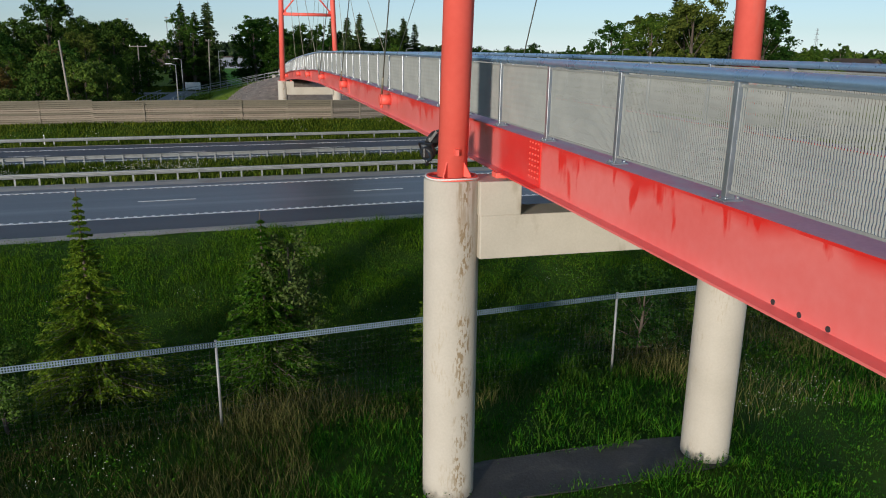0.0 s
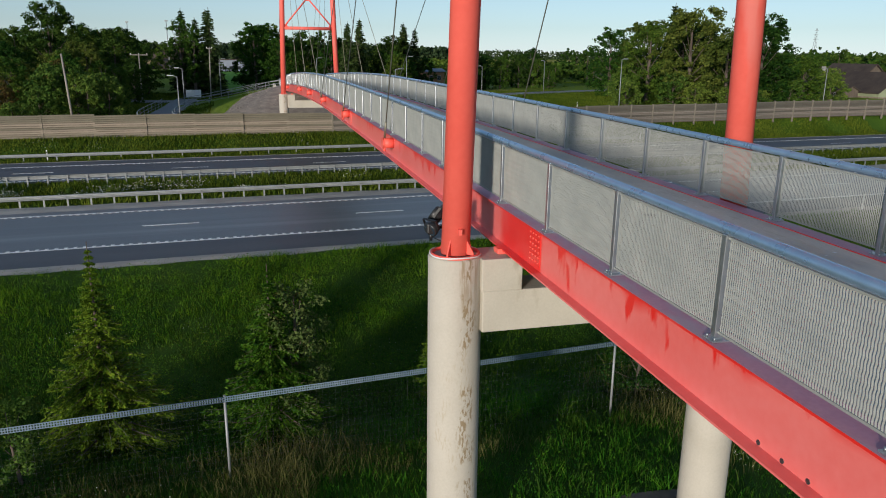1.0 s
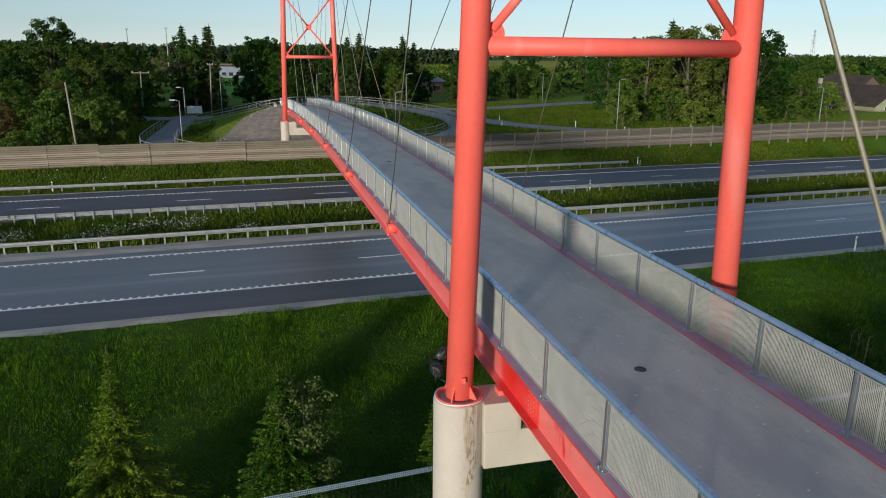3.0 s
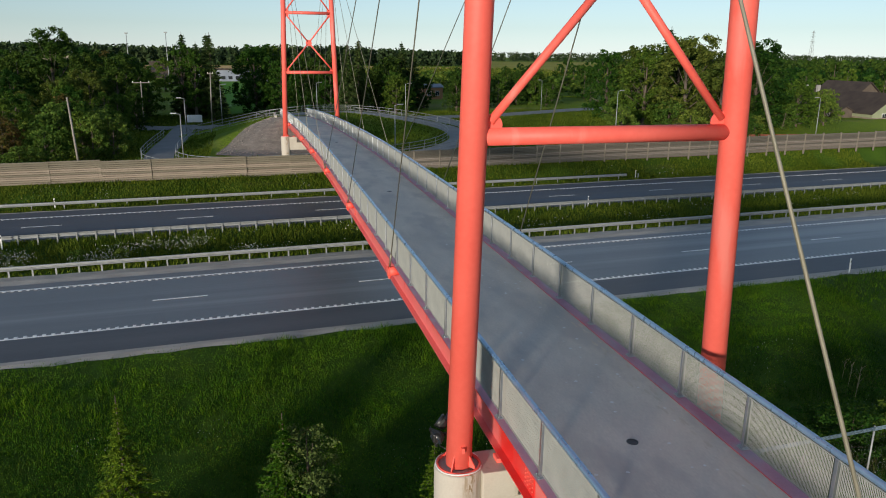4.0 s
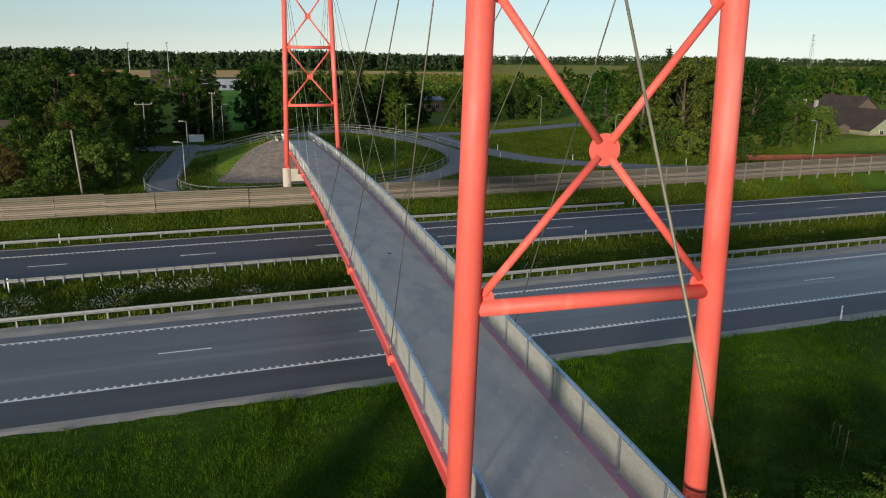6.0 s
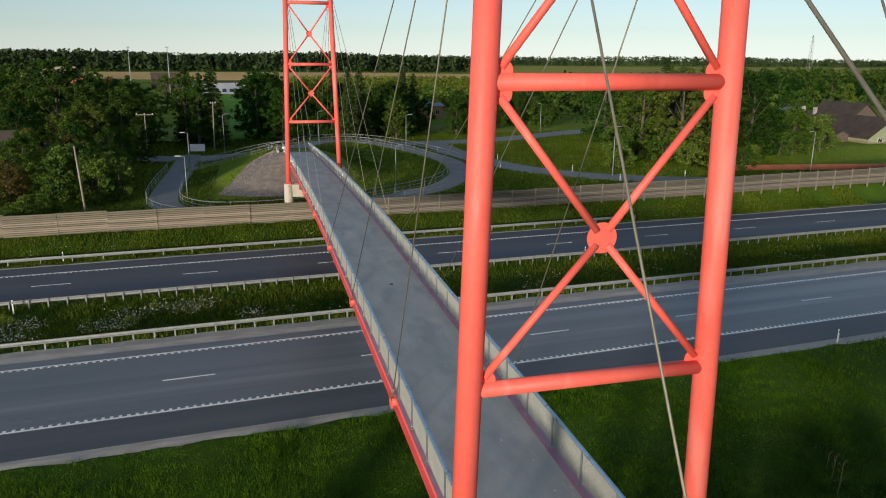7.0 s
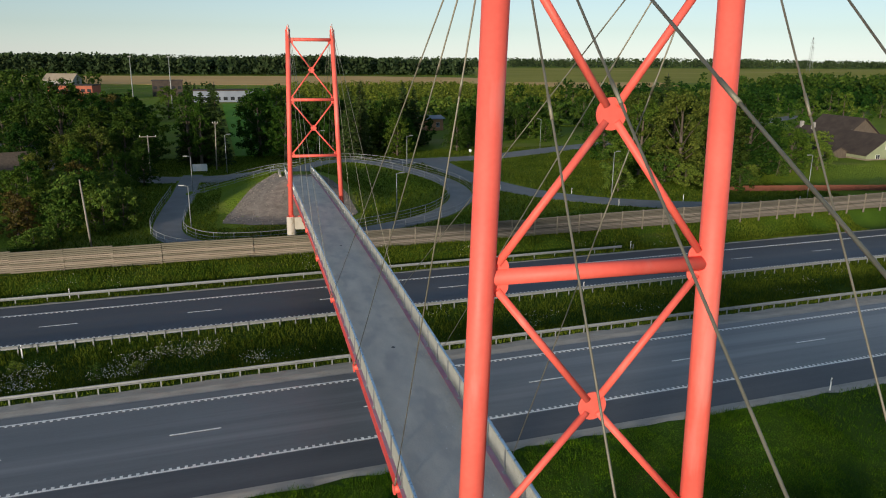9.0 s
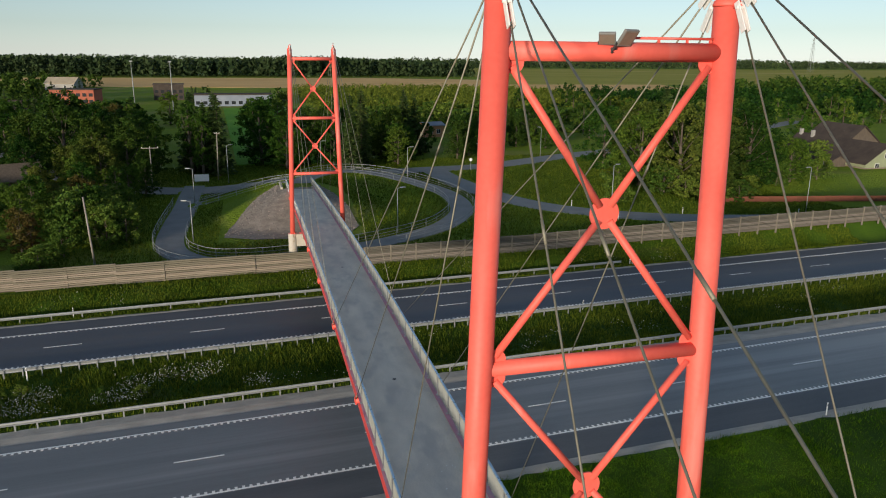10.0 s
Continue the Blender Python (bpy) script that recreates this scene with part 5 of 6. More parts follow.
def build_trees():
    oak = broadleaf(1, 15, 5.8, 230, 46, 0.20, LEAF_DARK, "tall dark green broadleaf tree in rough grass", trunk_h=0.05)
    lime = broadleaf(2, 13, 4.6, 190, 44, 0.18, LEAF_MID, "green broadleaf tree with a dense crown", trunk_h=0.04)
    birch = broadleaf(3, 14, 3.2, 115, 44, 0.165, LEAF_MID, "slim green birch with light foliage", trunk_h=0.16)
    bush = broadleaf(4, 4.5, 2.6, 76, 40, 0.125, LEAF_LIGHT, "bushy light green shrub", "shrub", 0.04)
    autumn = broadleaf(5, 8, 3.2, 96, 44, 0.155, LEAF_BROWN, "tree with browning yellowish leaves", trunk_h=0.08)
    olive = broadleaf(12, 14, 5.2, 215, 46, 0.18, LEAF_OLIVE, "large tree with dull olive-green foliage", trunk_h=0.04)
    fir = spruce(6, 17, 2.9, NEEDLE, "tall dark green spruce", 36, 26, size=0.40)
    oak_far = broadleaf(7, 13, 5.2, 44, 19, 0.62, LEAF_DARK, "dark green broadleaf tree of the woodland", trunk_h=0.08)
    lime_far = broadleaf(8, 11, 4.4, 42, 19, 0.56, LEAF_MID, "green broadleaf tree of the woodland", trunk_h=0.06)
    bush_far = broadleaf(9, 6, 4.0, 34, 20, 0.50, LEAF_LIGHT, "light green shrub of the woodland", "shrub", 0.03)
    fir_far = spruce(10, 15, 2.8, NEEDLE, "dark green spruce of the woodland", 16, 9, size=0.7)
    protos = dict(o=oak, l=lime, b=birch, s=bush, w=olive, a=autumn, f=fir, O=oak_far, L=lime_far, S=bush_far, F=fir_far)
    rnd = random.Random(11)
    # kind, x, y, scale
    left = [("o", -40.3, 136, 1.10), ("o", -27.7, 123.5, 0.78), ("o", -34.5, 131, 0.83), ("l", -58.8, 171, 1.0), ("o", -48, 143, 0.86), ("w", -37.4, 124, 0.62), ("w", -31.5, 119, 0.70), ("a", -29.7, 95, 0.92),
            ("l", -25.9, 110, 0.52), ("b", -27.0, 105, 0.5), ("l", -35.4, 88, 0.56), ("a", -33.5, 80, 0.70), ("l", -27.2, 89, 0.50), ("l", -31, 103, 0.60), ("l", -36, 96, 0.58), ("w", -38, 106, 0.52),
            ("l", -33, 110, 0.62), ("o", -40, 114, 0.45), ("l", -43, 98, 0.45), ("b", -41, 88, 0.42), ("l", -33, 253, 0.9), ("l", -54, 150, 0.9), ("o", -66, 160, 0.85), ("f", -62, 205, 0.74), ("f", -67, 210, 0.7),
            ("o", -27.5, 134, 0.80), ("o", -31.5, 147, 0.84), ("o", -37.5, 152, 0.86), ("l", -29.5, 156, 0.92), ("a", -35.6, 160, 1.55), ("o", -43.5, 157, 0.84), ("l", -33.0, 168, 0.95), ("l", -25.8, 147, 0.80),
            ("o", -49, 168, 0.82), ("l", -40, 174, 0.95), ("a", -30.5, 90, 0.62), ("w", -34, 117, 0.60), ("s", -28.6, 84.9, 1.5), ("s", -25.2, 87, 1.25), ("a", -33.2, 83.3, 0.52), ("s", -30.8, 92, 1.4), ("o", -45, 128, 0.62), ("o", -52, 130, 0.70), ("l", -47, 112, 0.6), ("o", -24.2, 116, 0.42)]
    mid = [("f", -12.9, 136, 0.98), ("f", -18.4, 144, 1.02), ("f", -15.6, 139, 0.9), ("f", -13.8, 142, 0.95), ("b", -18.2, 139, 1.0), ("b", -16.0, 134.5, 0.9), ("l", -4.7, 150, 1.15), ("b", -0.5, 153, 1.0), ("l", -3, 160, 1.1),
           ("l", -6, 176, 1.0), ("f", 15.2, 154, 0.88), ("f", 18.4, 158, 0.92), ("f", 12.4, 161, 0.85), ("l", 24.4, 148, 0.68), ("l", 27.5, 150, 0.60), ("f", 28.5, 157, 0.85), ("f", 31.5, 160, 0.82), ("f", 30, 166, 0.88),
           ("l", 35, 164, 0.6), ("o", 42, 158, 0.64), ("l", 47, 160, 0.55), ("o", 50, 168, 0.6), ("o", 71.5, 188, 0.68), ("l", 78, 196, 0.6), ("o", 66, 192, 0.62), ("l", 90.5, 187, 0.5)]
    right = [("o", 72, 112, 1.05), ("w", 80, 110, 1.06), ("w", 69, 121, 1.1), ("o", 87, 115, 1.08), ("f", 75, 121, 1.08), ("l", 66, 129, 1.1), ("w", 92, 116, 0.85), ("o", 78, 118, 1.0),
             ("l", 75, 108, 0.9), ("l", 90, 108, 0.75), ("l", 103, 121, 0.6), ("o", 97, 127, 0.85), ("w", 65.5, 99, 1.22), ("w", 72, 98, 1.0), ("l", 61.5, 106, 1.15), ("o", 85, 107, 1.1), ("l", 95.7, 108, 0.72),
             ("s", 50, 92, 1.0), ("s", 52, 96, 0.8), ("s", 103, 109, 1.25), ("s", 60, 111, 1.5), ("l", 112, 132, 0.5), ("l", 108, 120, 0.5), ("s", 113, 121, 1.3)]
    groups = (("trees beside the utility poles", left), ("trees beyond the looping path", mid), ("trees near the farmhouse", right))
    for group, rows in groups:
        for k, x, y, s in rows:
            place(protos[k], x, y, s * rnd.uniform(0.95, 1.05) * (0.95 if rows is right and k in "owl" else 1.0), rnd.uniform(0, 6.28), group=group, sx=rnd.uniform(1.0, 1.2) * (1.12 if rows is right else 1.0))
    # darker wood between the thicket and the far houses
    for i in range(64):
        d, f = rnd.uniform(178, 300), rnd.uniform(-0.78, -0.405)
        x, y = -6.5 + d * (0.2527 + 0.9675 * f), -12.5 + d * (0.9675 - 0.2527 * f)
        k = rnd.choice("OOLLOF")
        place(protos[k], x, y, rnd.uniform(8.0, 10.5) / dict(O=13, L=11, F=15)[k] * (1.15 if d < 215 else 0.9), rnd.uniform(0, 6.28), group="trees of the farther woodland", sx=rnd.uniform(1.0, 1.3))
    # trees beyond the mound and round the far houses: distance along the bridge's view, offset, kind, height
    for d, f, k, h in ((152, -0.215, "l", 11.5), (158, -0.185, "o", 12.5), (166, -0.205, "l", 12), (161, -0.165, "b", 13), (156, -0.150, "l", 10), (170, -0.140, "o", 11.5),
                       (150, -0.128, "f", 13.5), (157, -0.112, "f", 14), (163, -0.120, "o", 10), (168, -0.072, "o", 12), (172, -0.055, "f", 13.5), (160, -0.062, "l", 8.5), (176, -0.085, "o", 10.5),
                       (170, 0.020, "o", 9), (176, 0.035, "l", 8.5), (182, 0.055, "o", 8), (188, 0.075, "l", 8), (195, 0.10, "o", 8.5), (200, 0.125, "l", 7.5), (190, 0.14, "l", 6)):
        x, y = -6.5 + d * (0.2527 + 0.9675 * f), -12.5 + d * (0.9675 - 0.2527 * f)
        place(protos[k], x, y, h / dict(o=15, l=13, b=14, f=17)[k], rnd.uniform(0, 6.28), group="trees beyond the looping path", sx=rnd.uniform(1.0, 1.25))
    for i in range(46):
        d, f = rnd.uniform(190, 285), rnd.uniform(-0.12, 0.17)
        k = rnd.choice("SSLSO")
        x, y = -6.5 + d * (0.2527 + 0.9675 * f), -12.5 + d * (0.9675 - 0.2527 * f)
        place(protos[k], x, y, rnd.uniform(4.0, 7.0) / dict(O=13, L=11, S=6)[k], rnd.uniform(0, 6.28), group="trees of the farther woodland", sx=rnd.uniform(1.2, 1.6))
    # thicket behind the timber wall
    for i in range(46):
        x, y = rnd.uniform(-66, -24), rnd.uniform(71, 112)
        if (x > -27 and y < 78) or x > -22:
            continue
        k = rnd.choice("slsbsas")
        s = rnd.uniform(0.30, 0.46) if k != "s" else rnd.uniform(0.75, 1.25)
        place(protos[k], x, y, s, rnd.uniform(0, 6.28), group="trees of the thicket behind the timber wall", sx=rnd.uniform(1.1, 1.4))
    for x, y, s in ((-22.6, 82.7, 1.15), (-24.5, 81, 1.2), (-23.4, 86.5, 1.0), (-28.5, 77.5, 0.95), (-29.5, 83, 1.1), (-22.4, 91, 0.8), (-24.2, 98, 1.0)):
        place(bush, x, y, s, rnd.uniform(0, 6.28), group="trees of the thicket behind the timber wall", sx=rnd.uniform(0.85, 1.05))
    for i in range(34):
        place(bush, rnd.uniform(-70, -27), rnd.uniform(70.2, 75), rnd.uniform(0.35, 0.75), rnd.uniform(0, 6.28), group="trees of the thicket behind the timber wall", sx=rnd.uniform(1.0, 1.4))
    for i in range(22):
        u, v = rnd.uniform(-40, -9), rnd.uniform(41.0, 46.0)
        place(bush, u * CA - v * SA, u * SA + v * CA, rnd.uniform(0.14, 0.26), rnd.uniform(0, 6.28), "low grey-green bush in the rough grass of the median", "bushes of the median", rnd.uniform(1.1, 1.5))
    # wooded ground further off
    for i in range(390):
        side = i % 10
        if side < 4:
            x, y = rnd.uniform(-230, -24), rnd.uniform(128, 395)
            if x > -26 - (y - 128) * 0.10 or (y > 270 and -125 < x < -55):
                continue
            kinds = "OLLLOSF"
        elif side < 7:
            x, y = rnd.uniform(88, 330), rnd.uniform(136, 340)
            if (x - 130) ** 2 + (y - 135) ** 2 < 30 ** 2 or x > y + 10 or (x > 150 and y > 250):
                continue
            kinds = "OLLLSSO"
        else:
            x, y = rnd.uniform(30, 190), rnd.uniform(205, 300)
            if i % 2 or 60 < x < 150 and y > 200 and x > 0.42 * y - 20 and x < 0.56 * y:
                continue
            kinds = "SSSSL"
        place(protos[rnd.choice(kinds)], x, y, rnd.uniform(0.55, 0.95), rnd.uniform(0, 6.28), group="trees of the farther woodland")
    for i in range(16):
        place(protos[rnd.choice("LOSLF")], rnd.uniform(-34, -26) if i % 2 else rnd.uniform(-2, 14), rnd.uniform(368, 394), rnd.uniform(0.4, 0.7), rnd.uniform(0, 6.28), group="trees of the farther woodland")
    for i in range(14):
        place(protos[rnd.choice("LOLF")], rnd.uniform(-112, -82), rnd.uniform(375, 408), rnd.uniform(0.5, 0.8), rnd.uniform(0, 6.28), group="trees of the farther woodland")
    for x, y in ((70, 106), (76, 105), (84, 106), (91, 106), (62, 98), (64, 94.5), (69, 93.5), (75, 95), (81, 101), (97, 112)):
        place(bush, x, y, rnd.uniform(0.8, 1.2), rnd.uniform(0, 6.28), group="shrubs under the trees near the farmhouse", sx=1.2)
    for p in protos.values():
        for o in (*p.children_recursive, p):
            bpy.data.objects.remove(o)


def build_young_trees():
    """Young plants beside the wire fence."""
    a = spruce(21, 5.7, 2.25, NEEDLE_YOUNG, "young light green spruce growing in the ditch", 34, 230, "young_spruce", 0.06, 1.5)
    a.matrix_basis = Matrix.Translation((-10.45, 7.5, ground(-10.45, 7.5)))
    b = spruce(22, 4.9, 1.9, NEEDLE_YOUNG, "young bushy spruce beside the wire fence", 30, 230, "young_spruce", 0.06, 1.25)
    b.matrix_basis = Matrix.Translation((-6.05, 6.6, ground(-6.05, 6.6)))
    w = broadleaf(23, 4.4, 1.5, 90, 60, 0.045, WILLOW, "silvery willow sapling among young spruces", "willow_sapling", 0.15)
    w.matrix_basis = Matrix.Translation((-5.5, 6.9, ground(-5.5, 6.9)))
    c = broadleaf(24, 2.2, 0.9, 40, 60, 0.045, LEAF_LIGHT, "low light green shrub against the wire fence", "shrub", 0.1)
    c.matrix_basis = Matrix.Translation((-12.0, 5.3, ground(-12.0, 5.3)))
    d = spruce(25, 2.6, 0.6, NEEDLE_YOUNG, "small young spruce in the ditch", 18, 90, "young_spruce", 0.045)
    d.matrix_basis = Matrix.Translation((-1.2, 8.3, ground(-1.2, 8.3)))
    low = broadleaf(27, 1.5, 0.95, 46, 60, 0.040, LEAF_MID, "low dark green shrub in the ditch", "shrub", 0.02)
    rnd = random.Random(77)
    for x, y, k in ((9.6, 9.4, 1.0), (10.9, 8.2, 1.25), (12.3, 7.2, 1.1), (13.1, 8.4, 0.9), (14.6, 7.6, 1.3), (16.2, 8.6, 1.1), (17.6, 7.6, 1.2), (11.5, 10.2, 0.7), (15.4, 9.9, 0.75), (19.2, 9.0, 1.2), (8.4, 8.0, 0.9), (20.6, 10.6, 0.9)):
        place(low, x, y, k, rnd.uniform(0, 6.28), group="shrubs of the ditch", sx=rnd.uniform(1.0, 1.4))
    for o in (*low.children_recursive, low):
        bpy.data.objects.remove(o)
    e = broadleaf(26, 2.7, 1.3, 70, 60, 0.05, LEAF_DARK, "dark bushy sapling by the fence", "shrub", 0.02)
    e.matrix_basis = Matrix.Translation((4.6, 6.0, ground(4.6, 6.0)))


def build_stalks():
    """Tall dead stems with a few side branches, standing out of the grass on the bank."""
    rnd = random.Random(44)
    for x, y in ((20.2, 13.3), (20.5, 14.0), (20.3, 12.9), (18.9, 11.6)):
        z, h = ground(x, y), rnd.uniform(0.9, 1.7)
        t = thing("dead_stalk", "tall dry straw-coloured stalk standing in the grass", "plant", (x, y, z), group="dead stalks")
        s = Shape().tube((0, 0, -0.1), (0.10 * h, 0.03, h), 0.011, 0.005, 6)
        part("stem", s, STALK, t)
        for k in range(5):
            f, a = 0.45 + 0.11 * k, rnd.uniform(0, 6.28)
            o = Vector((0.10 * h * f, 0.03 * f, h * f))
            part("twig", Shape().tube(o, o + Vector((0.20 * math.cos(a), 0.20 * math.sin(a), 0.26)), 0.006, 0.003, 5), STALK, t)


def build_far_woods():
    """Belts of wood along the horizon, and scrub in the middle distance."""
    rng = np.random.default_rng(9)

    def belt(name, label, n, x0, x1, y0, y1, h0, h1, material, per=16):
        x, y = rng.uniform(x0, x1, n), rng.uniform(y0, y1, n)
        hh = rng.uniform(h0, h1, n) * (1 + 0.25 * np.array([noise.noise((a * 0.006, 0.3, 0)) for a in x]))
        z = ground_array(x, y)
        c = np.concatenate([np.stack([x, y, z + hh * f], -1) for f in (0.25, 0.5, 0.75)])
        r = np.concatenate([hh * 0.30, hh * 0.30, hh * 0.22])
        v, f = sprays(rng, c, r, per, float(np.mean(hh)) * 0.10)
        tagged(new(name, fast_mesh(name, v, f, material)), label, "woodland", kind="stuff")
    belt("far_forest", "dark green forest belt on the horizon", 2600, -1300, 2600, 1460, 1750, 17, 24, FOREST, 8)
    belt("forest_edge", "dark green forest edge beyond the fields", 2300, -1300, 262, 845, 960, 19, 24, FOREST, 9)
    belt("scrub", "yellow-green scrub and young woodland beyond the road", 2300, 20, 190, 285, 500, 3, 6, SCRUB, 11)
    belt("wood_mid", "dark green woodland beyond the farm trees", 650, 170, 420, 240, 420, 6, 10, LEAF_DARK, 16)
    belt("wood_left", "dark woodland beyond the houses", 420, -420, -110, 330, 600, 8, 13, LEAF_DARK, 20)
    belt("wood_right", "mixed woodland beyond the farmhouse", 900, 300, 900, 250, 470, 9, 14, LEAF_DARK, 16)


def field(name, corners, z, material, label):
    s = Shape()
    s.add([(x, y, z) for x, y in corners] + [(x, y, z - 0.4) for x, y in corners], [tuple(range(len(corners)))] + [(i, i + len(corners), (i + 1) % len(corners) + len(corners), (i + 1) % len(corners)) for i in range(len(corners))])
    solid(name, s, material, label, "field", kind="structure")


# ---- houses ----
def gable_house(name, label, at, turn, L, W, wall_h, roof_h, wall_mat, roof_mat, windows, chimneys=(), eave=0.5):
    h = thing(name, label, "house", m=Matrix.Translation(at) @ Matrix.Rotation(turn, 4, "Z"))
    s = Shape().box(-L / 2, L / 2, -W / 2, W / 2, -1.0, wall_h)
    s.add([(-L / 2, -W / 2, wall_h), (-L / 2, W / 2, wall_h), (-L / 2, 0, wall_h + roof_h * 0.96), (L / 2, -W / 2, wall_h), (L / 2, W / 2, wall_h), (L / 2, 0, wall_h + roof_h * 0.96)],
          ((0, 2, 1), (3, 4, 5)))
    part("wall", s, wall_mat, h)
    r = Shape()
    e, sl = eave, roof_h / (W / 2)
    for sy in (-1, 1):
        y0, z0 = sy * (W / 2 + e), wall_h - e * sl
        for dz, flip in ((0.18, sy > 0), (0.0, sy < 0)):
            q = [(-L / 2 - e, y0, z0 + dz), (L / 2 + e, y0, z0 + dz), (L / 2 + e, 0, wall_h + roof_h + dz), (-L / 2 - e, 0, wall_h + roof_h + dz)]
            r.add(q, [(3, 2, 1, 0) if flip else (0, 1, 2, 3)])
        q = [(-L / 2 - e, y0, z0), (L / 2 + e, y0, z0), (L / 2 + e, y0, z0 + 0.18), (-L / 2 - e, y0, z0 + 0.18)]
        r.add(q, [(0, 1, 2, 3)])
        for sx in (-1, 1):
            x = sx * (L / 2 + e)
            r.add([(x, y0, z0), (x, 0, wall_h + roof_h), (x, 0, wall_h + roof_h + 0.18), (x, y0, z0 + 0.18)], [(0, 1, 2, 3)])
    roof = part("roof", r, roof_mat, h)
    for cx, cy in chimneys:
        ch = Shape().cbox(cx - 0.35, cx + 0.35, cy - 0.35, cy + 0.35, wall_h + roof_h * 0.4, wall_h + roof_h + 1.1, 0.03)
        part("chimney", ch, PLASTER, roof, "pale plastered chimney")
    for wx, wy, wz, ww, wh in windows:
        wn_ob = part("window", Shape().cbox(-ww / 2 - 0.07, ww / 2 + 0.07, -0.05, 0.05, -0.07, wh + 0.07, 0.01), WHITE, h,
                     m=Matrix.Translation((wx, wy, wz)) @ (Matrix.Rotation(radians(90), 4, "Z") if abs(wx) > L / 2 - 0.01 else Matrix.Identity(4)))
        for a in (-1, 1):
            part("pane", Shape().box(*sorted((a * 0.03, a * ww / 2)), -0.06, 0.06, 0.0, wh), WINDOW, wn_ob)
    return h


def flat_building(name, label, at, turn, L, W, H, wall_mat, n_win, rows=1):
    h = thing(name, label, "building", m=Matrix.Translation(at) @ Matrix.Rotation(turn, 4, "Z"))
    part("wall", Shape().box(-L / 2, L / 2, -W / 2, W / 2, -1, H), wall_mat, h)
    part("roof", Shape().box(-L / 2 - 0.3, L / 2 + 0.3, -W / 2 - 0.3, W / 2 + 0.3, H, H + 0.5), ROOF_DARK, h)
    win = Shape().box(-0.9, 0.9, -0.06, 0.06, 0, 1.5).mesh("window", WINDOW)
    for r in range(rows):
        for i in range(n_win):
            part("window", win, WINDOW, h, m=Matrix.Translation((-L / 2 + (i + 0.5) * L / n_win, -W / 2 - 0.02, 1.0 + r * 3.0)))
    return h


def build_houses():
    gable_house("farmhouse", "old farmhouse with a large dark fibre-cement roof and pale green gable", (128.1, 130.8, 0.8), radians(90), 27.6, 11.4, 1.6, 3.95, BOARD_GREEN, ROOF_DARK,
                [(-6, 5.7, 0.3, 1.1, 0.9), (1, 5.7, 0.3, 1.1, 0.9), (-13.8, -2.6, 0.5, 1.0, 1.0), (-13.8, 2.6, 0.5, 1.0, 1.0), (-13.8, 0.4, 2.7, 0.9, 1.0)], [(12.7, 0.5), (8.4, 0.8)], 0.4)
    plinth = Shape().box(122.15, 134.05, 116.75, 144.85, -0.2, 1.45)
    solid("farmhouse_base", plinth, STONE_WALL, "rough brown limestone base of the farmhouse walls", "wall", kind="structure")
    gable_house("shed", "small dark timber lean-to beside the farmhouse", (119.6, 124.5, 0.9), radians(90), 6, 3.6, 1.7, 0.9, BARK, ROOF_DARK, [(0, 1.8, 0.5, 0.8, 0.7)], (), 0.3)
    gable_house("barn", "long dark-roofed barn behind the farmhouse", (144.6, 148.4, 0.8), radians(90), 14, 10, 3.0, 4.1, BARK, ROOF_DARK, [(0, 5.0, 1, 1.2, 1.2)])
    gable_house("pale_house", "small pale house among tall trees", (-84, 280, 1.0), radians(10), 9, 7, 4.5, 2.5, PLASTER, ROOF_DARK, [(-2, -3.5, 1.5, 1.1, 1.2), (2, -3.5, 1.5, 1.1, 1.2)])
    gable_house("tan_hall", "long hall with a tan sheet roof beyond the brick building", (-108, 452, 0.4), radians(-12), 16, 12, 7.4, 3.2, PLASTER, TAN_ROOF, [(-3, -6, 5, 1.4, 1.4), (3, -6, 5, 1.4, 1.4)])
    gable_house("white_cottage", "white house with an orange gable among trees", (45.5, 201, 0.9), radians(14), 6, 5, 3.6, 0.7, ORANGE, TIN, [(-1.4, -2.5, 1.2, 1.1, 1.2), (1.2, -2.5, 1.2, 1.1, 1.2)])
    flat_building("brick_building", "long red brick building with a dark flat roof", (-87, 378, 0.4), radians(-8), 20, 12, 7.0, BRICK_RED, 7, 2)
    flat_building("school_building", "long blue-grey low building with dark windows", (-14, 356, 0.6), radians(2), 35, 12, 5.2, TIN, 11, 1)
    flat_building("dark_hall", "dark low building behind the trees", (-48, 410, 0.4), radians(4), 15, 12, 8, ROOF_DARK, 5, 2)
    gable_house("wooden_hut", "small dark hut with a weathered roof among shrubs", (-46.5, 125, 1.1), radians(25), 8, 6, 2.6, 2.2, BARK, BARK, [(0, -3, 1, 0.8, 0.8)])


def build_board_fence():
    f = thing("board_fence", "red-brown wooden board fence round the farmyard", "fence")
    board = Shape().cbox(-1.18, 1.18, -0.03, 0.03, 0.02, 1.02, 0.01).mesh("board", RED_FENCE)
    a, b = Vector((70.5, 96.4)), Vector((118, 83.9))
    n = int((b - a).length / 2.4)
    ang = math.atan2(b.y - a.y, b.x - a.x)
    for i in range(n):
        p = a.lerp(b, (i + 0.5) / n)
        part("board", board, RED_FENCE, f, m=Matrix.Translation((p.x, p.y, ground(p.x, p.y))) @ Matrix.Rotation(ang, 4, "Z"))
    post = Shape().cbox(-0.06, 0.06, -0.06, 0.06, -0.4, 1.07, 0.01).mesh("post", RED_FENCE)
    for i in range(n + 1):
        p = a.lerp(b, i / n)
        part("post", post, RED_FENCE, f, m=Matrix.Translation((p.x, p.y, ground(p.x, p.y))) @ Matrix.Rotation(ang, 4, "Z"))


